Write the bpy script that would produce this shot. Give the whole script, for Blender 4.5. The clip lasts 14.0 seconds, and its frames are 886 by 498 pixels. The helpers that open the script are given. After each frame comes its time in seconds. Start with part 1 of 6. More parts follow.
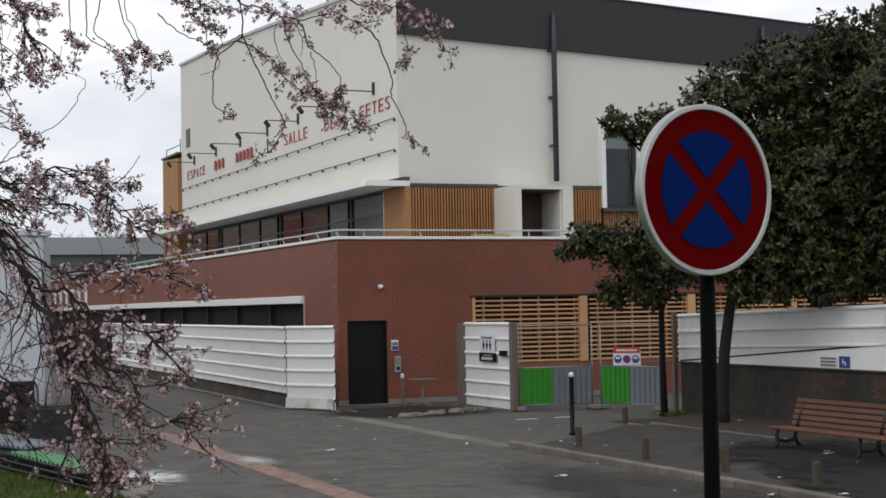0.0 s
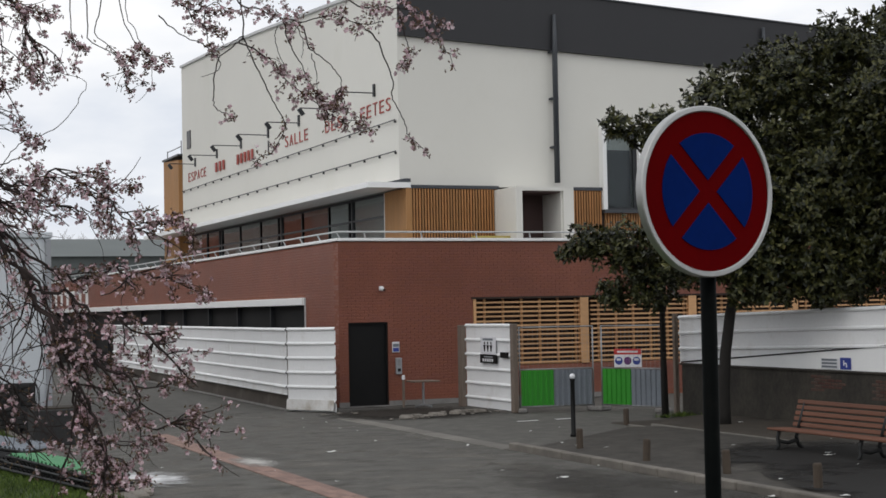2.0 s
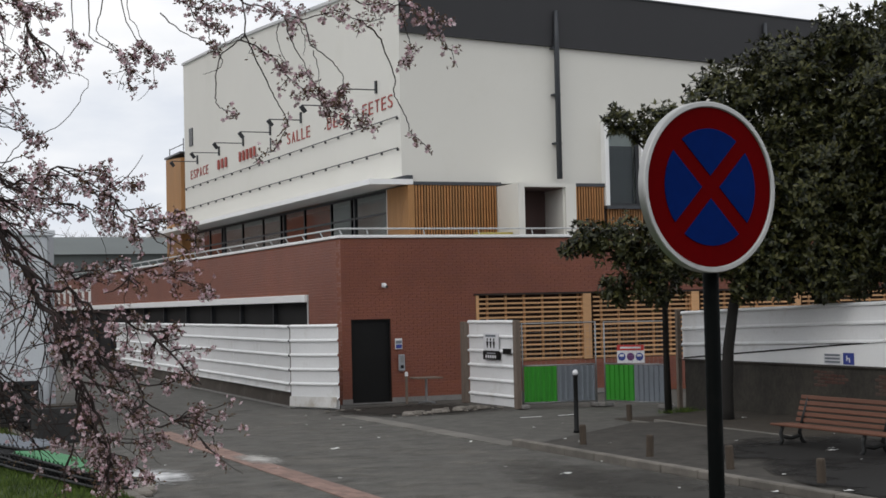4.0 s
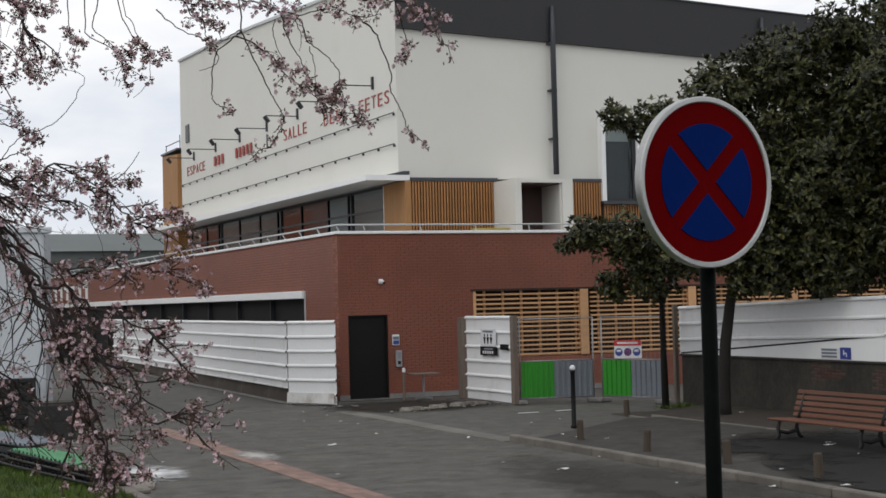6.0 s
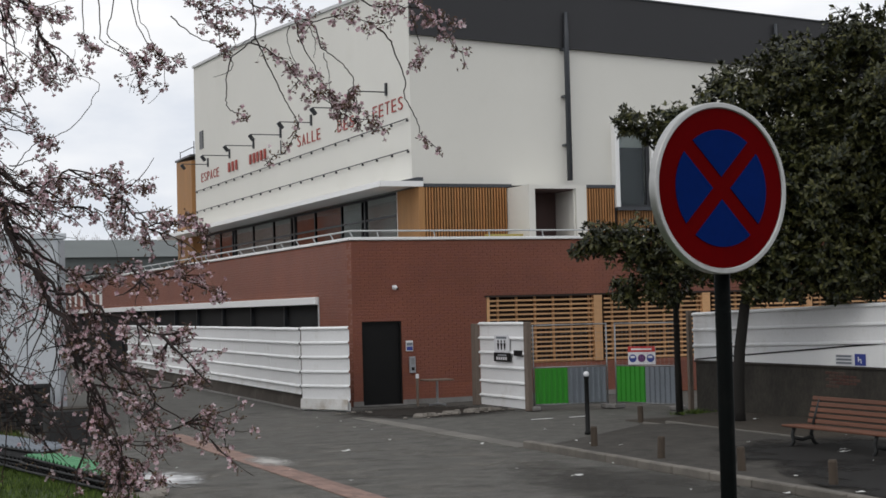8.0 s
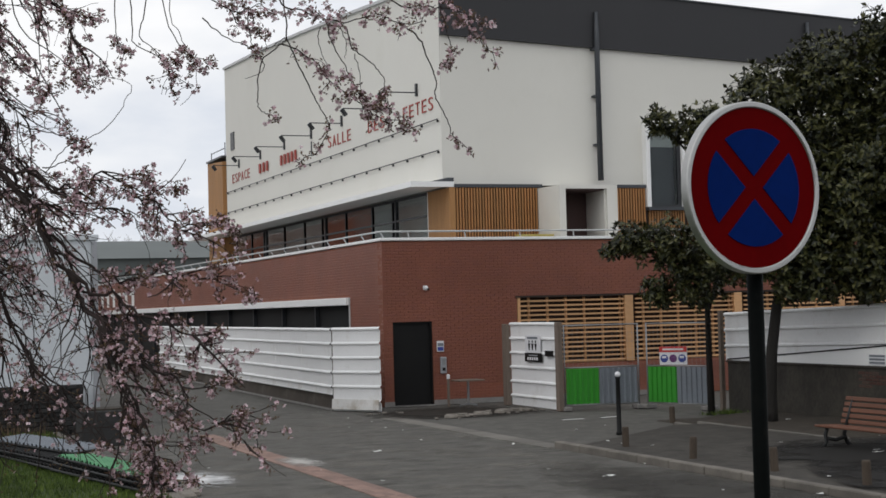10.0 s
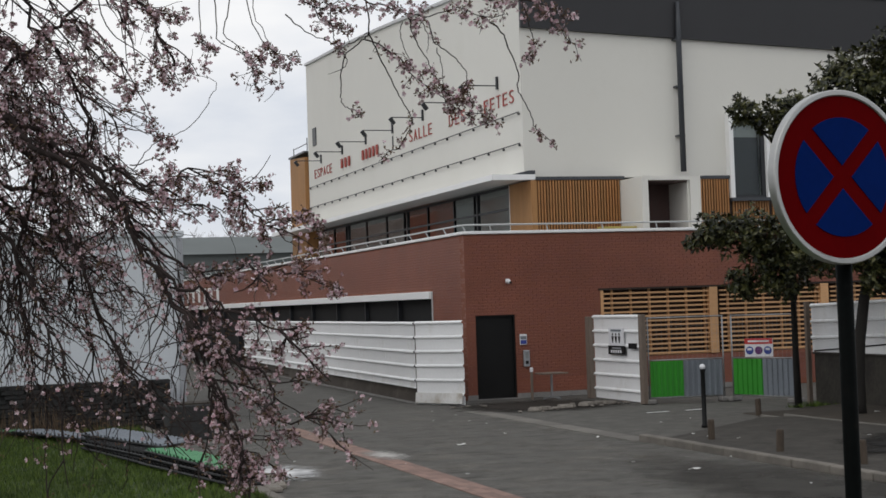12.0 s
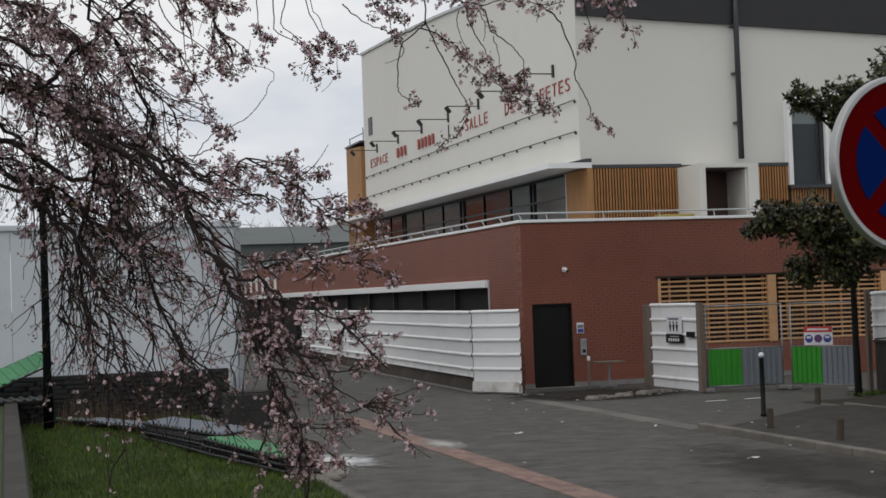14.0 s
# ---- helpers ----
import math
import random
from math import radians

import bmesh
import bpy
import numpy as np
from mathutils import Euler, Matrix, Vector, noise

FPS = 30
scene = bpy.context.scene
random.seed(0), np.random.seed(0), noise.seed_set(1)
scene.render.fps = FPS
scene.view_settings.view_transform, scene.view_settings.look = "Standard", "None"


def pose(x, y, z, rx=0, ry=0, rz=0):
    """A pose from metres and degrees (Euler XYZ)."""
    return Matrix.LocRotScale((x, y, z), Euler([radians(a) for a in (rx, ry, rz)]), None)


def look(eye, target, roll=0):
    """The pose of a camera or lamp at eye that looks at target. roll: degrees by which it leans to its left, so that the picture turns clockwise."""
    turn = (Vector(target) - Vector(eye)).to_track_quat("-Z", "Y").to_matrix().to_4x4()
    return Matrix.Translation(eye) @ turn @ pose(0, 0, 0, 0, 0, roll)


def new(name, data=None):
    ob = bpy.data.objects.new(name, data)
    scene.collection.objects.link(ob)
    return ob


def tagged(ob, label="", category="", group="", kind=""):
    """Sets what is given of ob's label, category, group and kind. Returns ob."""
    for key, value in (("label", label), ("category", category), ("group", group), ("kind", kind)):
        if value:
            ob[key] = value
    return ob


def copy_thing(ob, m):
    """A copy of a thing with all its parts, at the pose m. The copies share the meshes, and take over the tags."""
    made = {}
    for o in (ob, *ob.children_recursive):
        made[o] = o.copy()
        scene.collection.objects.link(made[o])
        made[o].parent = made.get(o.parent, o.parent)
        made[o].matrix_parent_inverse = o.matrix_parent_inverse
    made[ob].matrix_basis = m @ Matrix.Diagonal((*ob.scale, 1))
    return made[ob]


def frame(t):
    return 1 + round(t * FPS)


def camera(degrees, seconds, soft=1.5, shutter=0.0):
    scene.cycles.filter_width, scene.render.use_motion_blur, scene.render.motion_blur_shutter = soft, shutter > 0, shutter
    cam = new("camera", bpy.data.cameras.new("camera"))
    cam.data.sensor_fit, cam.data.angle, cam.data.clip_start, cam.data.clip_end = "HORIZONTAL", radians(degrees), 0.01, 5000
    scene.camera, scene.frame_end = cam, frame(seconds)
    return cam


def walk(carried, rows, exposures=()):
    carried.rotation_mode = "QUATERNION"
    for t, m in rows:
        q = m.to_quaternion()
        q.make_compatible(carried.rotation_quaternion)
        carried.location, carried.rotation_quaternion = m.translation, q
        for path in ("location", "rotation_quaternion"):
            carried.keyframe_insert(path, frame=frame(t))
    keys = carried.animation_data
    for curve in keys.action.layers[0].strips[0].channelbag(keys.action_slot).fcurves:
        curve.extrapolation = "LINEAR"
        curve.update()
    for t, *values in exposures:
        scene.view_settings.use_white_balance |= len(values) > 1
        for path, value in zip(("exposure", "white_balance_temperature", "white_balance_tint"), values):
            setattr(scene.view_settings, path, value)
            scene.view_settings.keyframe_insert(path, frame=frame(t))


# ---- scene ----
# the camera turns on a tripod head, its lens 0.20 m before the pivot
PIVOT, REACH = (-12.636, -37.073, 2.45), 0.20


def turned(rx, ry, rz):
    a = radians(-rz)
    return pose(PIVOT[0] + REACH * math.sin(a), PIVOT[1] + REACH * math.cos(a), PIVOT[2], rx, ry, rz)


cam = camera(32.15, 14.0, soft=1.6)
walk(cam, [
    (0.0, turned(92.168, 1.050, -22.712)),
    (0.5, turned(92.128, 1.122, -22.604)),
    (1.0, turned(92.166, 1.131, -22.673)),
    (1.5, turned(92.161, 1.127, -22.772)),
    (2.0, turned(92.230, 1.085, -22.678)),
    (2.5, turned(92.145, 1.183, -22.689)),
    (3.0, turned(92.131, 1.220, -22.608)),
    (5.3, turned(91.939, 1.384, -22.610)),
    (5.5, turned(91.891, 1.408, -22.617)),
    (6.0, turned(91.948, 1.456, -22.686)),
    (6.5, turned(92.204, 1.405, -22.520)),
    (7.0, turned(92.164, 1.367, -22.399)),
    (7.2, turned(92.167, 1.388, -22.320)),
    (9.3, turned(92.237, 1.500, -21.960)),
    (9.5, turned(92.293, 1.579, -21.696)),
    (10.0, turned(92.232, 1.528, -21.040)),
    (10.5, turned(92.200, 1.640, -19.995)),
    (11.0, turned(92.105, 1.649, -19.137)),
    (11.5, turned(92.106, 1.604, -18.542)),
    (12.0, turned(92.078, 1.915, -17.978)),
    (12.5, turned(92.028, 1.841, -17.394)),
    (13.0, turned(92.195, 1.873, -16.953)),
    (13.5, turned(91.960, 1.967, -16.361)),
    (14.0, turned(91.736, 2.079, -15.881)),
], exposures=[(0.0, -0.06), (9.3, -0.08), (10.5, -0.15), (12.0, -0.19), (13.0, -0.21), (13.5, -0.28), (14.0, -0.33)])

# ---- world and sun: an overcast spring day ----
SUN_EL, SUN_AZ = radians(44), radians(245)
world = bpy.data.worlds.new("world")
scene.world = world
world.use_nodes = True
wt = world.node_tree
wt.nodes.clear()


def wnode(kind, **inputs):
    n = wt.nodes.new(kind)
    for key, value in inputs.items():
        n.inputs[key].default_value = value
    return n


w_out, w_bg = wnode("ShaderNodeOutputWorld"), wnode("ShaderNodeBackground", Strength=1.0)
w_sky = wnode("ShaderNodeTexSky")
w_sky.sky_type, w_sky.sun_disc, w_sky.sun_elevation, w_sky.sun_rotation = "NISHITA", False, SUN_EL, SUN_AZ
w_dim = wnode("ShaderNodeMixRGB", Fac=1.0, Color2=(0.06, 0.06, 0.06, 1))
w_dim.blend_type = "MULTIPLY"
w_co = wnode("ShaderNodeTexCoord")
w_map = wnode("ShaderNodeMapping", Scale=(1.0, 1.0, 2.6), Location=(0.35, 0.1, 0.2))
w_cloud = wnode("ShaderNodeTexNoise", Scale=4.2, Detail=7.0, Roughness=0.52)
w_ramp = wnode("ShaderNodeValToRGB")
w_ramp.color_ramp.elements[0].position, w_ramp.color_ramp.elements[0].color = 0.38, (0.83, 0.875, 0.96, 1)
w_ramp.color_ramp.elements[1].position, w_ramp.color_ramp.elements[1].color = 0.60, (1.14, 1.14, 1.15, 1)
w_sep = wnode("ShaderNodeSeparateXYZ")
w_zen = wnode("ShaderNodeMapRange")
w_zen.inputs["From Min"].default_value, w_zen.inputs["From Max"].default_value = 0.15, 1.0
w_zen.inputs["To Min"].default_value, w_zen.inputs["To Max"].default_value = 1.0, 1.05
w_lift = wnode("ShaderNodeMixRGB", Fac=1.0)
w_lift.blend_type = "MULTIPLY"
w_mix = wnode("ShaderNodeMixRGB", Fac=0.92)
for a, b in ((w_co.outputs["Generated"], w_map.inputs["Vector"]), (w_map.outputs[0], w_cloud.inputs["Vector"]),
             (w_cloud.outputs[0], w_ramp.inputs[0]), (w_co.outputs["Generated"], w_sep.inputs[0]),
             (w_sep.outputs[2], w_zen.inputs["Value"]), (w_ramp.outputs[0], w_lift.inputs[1]),
             (w_zen.outputs[0], w_lift.inputs[2]), (w_sky.outputs[0], w_dim.inputs[1]),
             (w_dim.outputs[0], w_mix.inputs[1]), (w_lift.outputs[0], w_mix.inputs[2]),
             (w_mix.outputs[0], w_bg.inputs[0]), (w_bg.outputs[0], w_out.inputs[0])):
    wt.links.new(a, b)

sun = new("sun", bpy.data.lights.new("sun", "SUN"))
sun.data.energy, sun.data.angle, sun.data.color = 0.42, radians(25), (1.0, 0.96, 0.88)
sun.matrix_world = look((0, 0, 50), (math.sin(SUN_AZ) * -50 * math.cos(SUN_EL), math.cos(SUN_AZ) * -50 * math.cos(SUN_EL), 50 - 50 * math.sin(SUN_EL)))


# ---- materials ----
def mat(name, color, rough=0.8, vary=0.15, big=0.6, fine=14.0, bump=0.15, metal=0.0, second=None, pieces=0.0, stretch=(1, 1, 1), spec=0.5, stain=0.0):
    """A surface: base colour, broad and fine variation, relief, optional second colour for stains, and a shift per piece."""
    m = bpy.data.materials.new(name)
    m.use_nodes = True
    nt = m.node_tree
    b = nt.nodes["Principled BSDF"]
    b.inputs["Roughness"].default_value = rough
    b.inputs["Metallic"].default_value = metal
    b.inputs["Specular IOR Level"].default_value = spec

    def nd(kind, **inputs):
        n = nt.nodes.new(kind)
        for key, value in inputs.items():
            n.inputs[key].default_value = value
        return n
    co = nd("ShaderNodeTexCoord")
    mp = nd("ShaderNodeMapping", Scale=stretch)
    nt.links.new(co.outputs["Object"], mp.inputs["Vector"])
    n1 = nd("ShaderNodeTexNoise", Scale=big, Detail=5.0, Roughness=0.6)
    n2 = nd("ShaderNodeTexNoise", Scale=fine, Detail=6.0, Roughness=0.65)
    for n in (n1, n2):
        nt.links.new(mp.outputs[0], n.inputs["Vector"])
    add = nd("ShaderNodeMath")
    add.operation = "ADD"
    nt.links.new(n1.outputs[0], add.inputs[0])
    nt.links.new(n2.outputs[0], add.inputs[1])
    rng = nd("ShaderNodeMapRange")
    for key, value in (("From Min", 0.7), ("From Max", 1.3), ("To Min", 1 - vary), ("To Max", 1 + vary)):
        rng.inputs[key].default_value = value
    nt.links.new(add.outputs[0], rng.inputs["Value"])
    value = rng.outputs[0]
    if pieces:
        info, geo = nd("ShaderNodeObjectInfo"), nd("ShaderNodeNewGeometry")
        s, f, r = nd("ShaderNodeMath"), nd("ShaderNodeMath"), nd("ShaderNodeMapRange")
        s.operation, f.operation = "ADD", "FRACT"
        nt.links.new(info.outputs["Random"], s.inputs[0])
        nt.links.new(geo.outputs["Random Per Island"], s.inputs[1])
        nt.links.new(s.outputs[0], f.inputs[0])
        r.inputs["To Min"].default_value, r.inputs["To Max"].default_value = 1 - pieces, 1 + pieces
        nt.links.new(f.outputs[0], r.inputs["Value"])
        mul = nd("ShaderNodeMath")
        mul.operation = "MULTIPLY"
        nt.links.new(value, mul.inputs[0])
        nt.links.new(r.outputs[0], mul.inputs[1])
        value = mul.outputs[0]
        shade = f.outputs[0]
    col = nd("ShaderNodeMixRGB", Fac=1.0, Color1=(*color, 1))
    col.blend_type = "MULTIPLY"
    if second:
        mixc = nd("ShaderNodeMixRGB", Color1=(*color, 1), Color2=(*second, 1))
        if pieces and not stain:
            nt.links.new(shade, mixc.inputs[0])
        else:
            st = nd("ShaderNodeMapRange")
            st.inputs["From Min"].default_value, st.inputs["From Max"].default_value = 0.62 - 0.2 * stain, 0.72
            n3 = nd("ShaderNodeTexNoise", Scale=big * 1.7, Detail=8.0, Roughness=0.7)
            nt.links.new(mp.outputs[0], n3.inputs["Vector"])
            nt.links.new(n3.outputs[0], st.inputs["Value"])
            nt.links.new(st.outputs[0], mixc.inputs[0])
        nt.links.new(mixc.outputs[0], col.inputs[1])
    nt.links.new(value, col.inputs[2])
    nt.links.new(col.outputs[0], b.inputs["Base Color"])
    rr = nd("ShaderNodeMapRange")
    rr.inputs["To Min"].default_value, rr.inputs["To Max"].default_value = max(0.03, rough - 0.12), min(1, rough + 0.12)
    nt.links.new(n2.outputs[0], rr.inputs["Value"])
    nt.links.new(rr.outputs[0], b.inputs["Roughness"])
    if bump:
        bp = nd("ShaderNodeBump", Strength=bump, Distance=0.02)
        nt.links.new(n2.outputs[0], bp.inputs["Height"])
        nt.links.new(bp.outputs[0], b.inputs["Normal"])
    return m


def glass_mat(name, tint, rough=0.03):
    m = bpy.data.materials.new(name)
    m.use_nodes = True
    b = m.node_tree.nodes["Principled BSDF"]
    b.inputs["Base Color"].default_value = (*tint, 1)
    b.inputs["Roughness"].default_value = rough
    b.inputs["Transmission Weight"].default_value = 1.0
    b.inputs["IOR"].default_value = 1.22
    b.inputs["Specular IOR Level"].default_value = 0.3
    return m


ASPHALT = mat("asphalt", (0.098, 0.094, 0.085), 0.92, 0.36, 2.4, 30, 0.5, second=(0.130, 0.122, 0.106), stain=0.5, spec=0.25)
PAVING = mat("pavement_asphalt", (0.058, 0.053, 0.046), 0.92, 0.38, 2.2, 24, 0.4, second=(0.034, 0.031, 0.028), stain=0.8, spec=0.25)
KERB = mat("kerb_granite", (0.138, 0.124, 0.106), 0.9, 0.25, 2.0, 40, 0.3, pieces=0.15)
KERBFLAT = mat("worn_gutter_concrete", (0.148, 0.138, 0.121), 0.9, 0.25, 2.0, 40, 0.3, pieces=0.15)
SOIL = mat("trodden_soil", (0.034, 0.026, 0.017), 0.95, 0.4, 1.6, 30, 0.7, second=(0.05, 0.04, 0.03), stain=0.6)
REDTILE = mat("red_paving", (0.235, 0.15, 0.122), 0.9, 0.25, 1.0, 30, 0.3, pieces=0.22)
LAWN = mat("lawn_soil", (0.030, 0.050, 0.008), 0.95, 0.35, 0.8, 12, 0.5)
GRASS = mat("grass_blades", (0.040, 0.086, 0.005), 0.8, 0.4, 0.7, 3, 0.0, pieces=0.45, second=(0.070, 0.100, 0.012))
BRICK = mat("brick", (0.236, 0.075, 0.040), 0.46, 0.24, 0.5, 25, 0.25, pieces=0.13, second=(0.175, 0.056, 0.036), spec=0.55)
OLDBRICK = mat("old_exposed_brick", (0.105, 0.043, 0.030), 0.9, 0.4, 3.0, 25, 0.5, pieces=0.4, second=(0.05, 0.035, 0.028))
MORTAR = mat("mortar", (0.215, 0.080, 0.049), 0.95, 0.15, 1.0, 40, 0.2)
RENDER = mat("white_render", (0.73, 0.715, 0.66), 0.9, 0.03, 0.30, 60, 0.06, second=(0.705, 0.69, 0.63), stain=0.4, stretch=(1, 1, 0.8))
TRIMWHITE = mat("white_trim", (0.86, 0.86, 0.85), 0.4, 0.04, 0.8, 30, 0.04)
CONCRETE = mat("concrete", (0.22, 0.21, 0.20), 0.9, 0.2, 1.2, 30, 0.3, second=(0.14, 0.13, 0.12), stain=0.6)
OLDWALL = mat("weathered_wall", (0.042, 0.037, 0.029), 0.95, 0.45, 1.1, 12, 0.6, second=(0.022, 0.019, 0.016), stain=1.0, stretch=(1, 1, 0.8))
ZINC = mat("dark_zinc", (0.022, 0.022, 0.025), 0.55, 0.10, 0.4, 20, 0.06, stretch=(1, 1, 0.2))
PIPE = mat("slate_pipe", (0.045, 0.05, 0.058), 0.45, 0.1, 1.0, 20, 0.05)
CLAD = mat("larch_cladding", (0.44, 0.215, 0.075), 0.65, 0.2, 1.5, 18, 0.2, pieces=0.28, second=(0.34, 0.15, 0.05), stretch=(3, 3, 0.3))
CLADPLAIN = mat("larch_board", (0.37, 0.185, 0.065), 0.65, 0.2, 1.5, 18, 0.2, stretch=(4, 4, 0.25))
# backing sheets, coloured near black to paint the shade between slats
GAPSHADE = mat("gap_shade_backing", (0.035, 0.022, 0.016), 0.9, 0.2, 1.0, 20, 0.1)
TRELLIS = mat("pine_trellis", (0.56, 0.315, 0.15), 0.65, 0.18, 1.5, 18, 0.2, pieces=0.14, stretch=(0.4, 3, 3))
TIMBER = mat("grey_timber", (0.16, 0.125, 0.10), 0.9, 0.25, 2.0, 20, 0.4, stretch=(4, 4, 0.4))
HOARD = mat("white_hoarding", (0.79, 0.79, 0.79), 0.45, 0.05, 0.7, 16, 0.05, second=(0.66, 0.645, 0.62), stain=0.35)
DIRTY = mat("muddy_skirt", (0.062, 0.050, 0.040), 0.9, 0.3, 1.0, 20, 0.3, second=(0.11, 0.095, 0.08), stain=0.5)
BLACK = mat("black_paint", (0.008, 0.008, 0.008), 0.6, 0.25, 1.0, 30, 0.06, spec=0.2)
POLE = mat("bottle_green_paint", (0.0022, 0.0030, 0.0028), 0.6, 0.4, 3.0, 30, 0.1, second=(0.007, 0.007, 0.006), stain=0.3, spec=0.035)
GLASSDARK = glass_mat("window_glass", (0.75, 0.8, 0.8))
ROOM = mat("interior_red", (0.42, 0.12, 0.065), 0.9, 0.1, 1.0, 10, 0.0)
# pale ceiling colour, also used to paint bright reflections behind the glass
ROOMGLARE = mat("interior_and_glare_pale", (0.50, 0.51, 0.49), 0.9, 0.1, 1.0, 10, 0.0)
ROOMDARK = mat("interior_dark", (0.09, 0.055, 0.05), 0.9, 0.1, 1.0, 10, 0.0)
FRAMEDARK = mat("dark_window_bar", (0.02, 0.022, 0.026), 0.45, 0.1, 1.0, 20, 0.03)
STEEL = mat("galvanised_steel", (0.28, 0.285, 0.29), 0.45, 0.15, 3.0, 30, 0.08, metal=0.6)
RAILPAINT = mat("pale_rail_paint", (0.52, 0.53, 0.53), 0.5, 0.08, 2.0, 20, 0.03)
LETTER = mat("red_letter", (0.36, 0.062, 0.045), 0.55, 0.08, 2.0, 20, 0.02)
GREEN = mat("green_sheet", (0.03, 0.26, 0.018), 0.55, 0.12, 1.0, 20, 0.05)
GREENPALE = mat("faded_green_sheet", (0.085, 0.26, 0.125), 0.6, 0.2, 1.5, 20, 0.1)
GREY = mat("grey_sheet", (0.17, 0.19, 0.215), 0.6, 0.12, 1.0, 20, 0.05)
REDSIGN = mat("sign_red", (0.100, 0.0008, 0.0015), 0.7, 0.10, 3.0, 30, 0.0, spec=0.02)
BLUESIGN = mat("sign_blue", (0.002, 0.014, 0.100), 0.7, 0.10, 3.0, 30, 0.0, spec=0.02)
ALU = mat("sign_rim", (0.42, 0.42, 0.41), 0.4, 0.12, 4.0, 30, 0.03, metal=0.85)
SIGNWHITE = mat("sign_white", (0.72, 0.72, 0.74), 0.5, 0.05, 2.0, 20, 0.0)
SIGNBRIGHTRED = mat("board_red", (0.50, 0.035, 0.03), 0.5, 0.08, 2.0, 20, 0.0)
SIGNBLUE = mat("board_blue", (0.03, 0.05, 0.26), 0.5, 0.08, 2.0, 20, 0.0)
SIGNPURPLE = mat("board_purple", (0.12, 0.03, 0.14), 0.5, 0.08, 2.0, 20, 0.0)
BENCHWOOD = mat("bench_slat_wood", (0.118, 0.043, 0.021), 0.65, 0.22, 1.5, 16, 0.2, pieces=0.15, stretch=(3, 0.4, 3))
IRON = mat("cast_iron", (0.008, 0.0085, 0.0085), 0.65, 0.2, 4.0, 30, 0.15)
STUBWOOD = mat("weathered_post_wood", (0.066, 0.049, 0.035), 0.9, 0.3, 4.0, 25, 0.4, stretch=(3, 3, 0.5))
BARK = mat("bark", (0.012, 0.010, 0.008), 0.95, 0.3, 3.0, 30, 0.8, stretch=(2, 2, 0.5))
CHERRYBARK = mat("cherry_bark", (0.036, 0.027, 0.025), 0.9, 0.35, 6.0, 60, 0.5, spec=0.2)
LEAF = mat("magnolia_leaf", (0.015, 0.024, 0.007), 0.38, 0.25, 1.0, 8, 0.0, pieces=0.65, second=(0.060, 0.058, 0.019), spec=0.32)
PETAL = mat("cherry_petal", (0.80, 0.67, 0.70), 0.7, 0.10, 20.0, 200, 0.0, pieces=0.3, second=(0.33, 0.175, 0.205))
BUD = mat("calyx", (0.100, 0.040, 0.034), 0.8, 0.25, 20.0, 100, 0.0, pieces=0.4, second=(0.10, 0.07, 0.03))
PALEWALL = mat("pale_cabin_wall", (0.60, 0.63, 0.66), 0.7, 0.05, 0.4, 20, 0.05, second=(0.52, 0.55, 0.58), stain=0.5)
STONE = mat("dark_stone", (0.022, 0.022, 0.022), 0.9, 0.45, 2.0, 20, 0.6, pieces=0.3)
ROOFGREY = mat("grey_green_roof", (0.105, 0.12, 0.117), 0.7, 0.12, 0.3, 6, 0.05, stretch=(1, 1, 1))
CHALK = mat("spilt_lime", (0.62, 0.62, 0.62), 0.95, 0.15, 3.0, 30, 0.1)


def faded(m, size, scale, low, high):
    """Lets a spill, stain or painted shade thin out from its middle to a ragged rim."""
    nt = m.node_tree
    co, mp, ball, speck = (nt.nodes.new("ShaderNode" + k) for k in ("TexCoord", "Mapping", "TexGradient", "TexNoise"))
    add, fade = nt.nodes.new("ShaderNodeMath"), nt.nodes.new("ShaderNodeMapRange")
    ball.gradient_type, add.operation = "SPHERICAL", "ADD"
    mp.inputs["Scale"].default_value = (1 / size[0], 1 / size[1], 1)
    speck.inputs["Scale"].default_value, speck.inputs["Detail"].default_value = scale, 10.0
    fade.inputs["From Min"].default_value, fade.inputs["From Max"].default_value = low, high
    nt.links.new(co.outputs["Object"], mp.inputs["Vector"])
    nt.links.new(mp.outputs[0], ball.inputs["Vector"])
    nt.links.new(co.outputs["Object"], speck.inputs["Vector"])
    nt.links.new(ball.outputs[0], add.inputs[0])
    nt.links.new(speck.outputs[0], add.inputs[1])
    nt.links.new(add.outputs[0], fade.inputs["Value"])
    nt.links.new(fade.outputs[0], nt.nodes["Principled BSDF"].inputs["Alpha"])


faded(CHALK, (0.9, 1.5), 3.0, 0.70, 1.30)
SCUFF = mat("lime_scuff", (0.40, 0.385, 0.36), 0.95, 0.2, 3.0, 30, 0.1)
faded(SCUFF, (0.45, 1.3), 5.0, 0.72, 1.35)
RUBBLE = mat("broken_concrete", (0.20, 0.18, 0.155), 0.95, 0.35, 4.0, 40, 0.6, pieces=0.2)
# footpath stains, with the tree's shade around the bench painted into the same colour
STAINSHADE = mat("damp_stain", (0.014, 0.013, 0.012), 0.7, 0.2, 1.0, 20, 0.0, spec=0.2)
faded(STAINSHADE, (2.6, 4.2), 1.3, 0.55, 0.90)
ROADSTAIN = mat("dark_asphalt_stain", (0.046, 0.043, 0.038), 0.92, 0.3, 2.2, 30, 0.3, spec=0.2)
faded(ROADSTAIN, (1.5, 5.5), 1.6, 0.60, 1.30)
DIRT = mat("damp_dirt", (0.024, 0.020, 0.016), 0.9, 0.3, 2.0, 20, 0.2, spec=0.2)
faded(DIRT, (2.5, 2.5), 2.2, 0.62, 1.05)
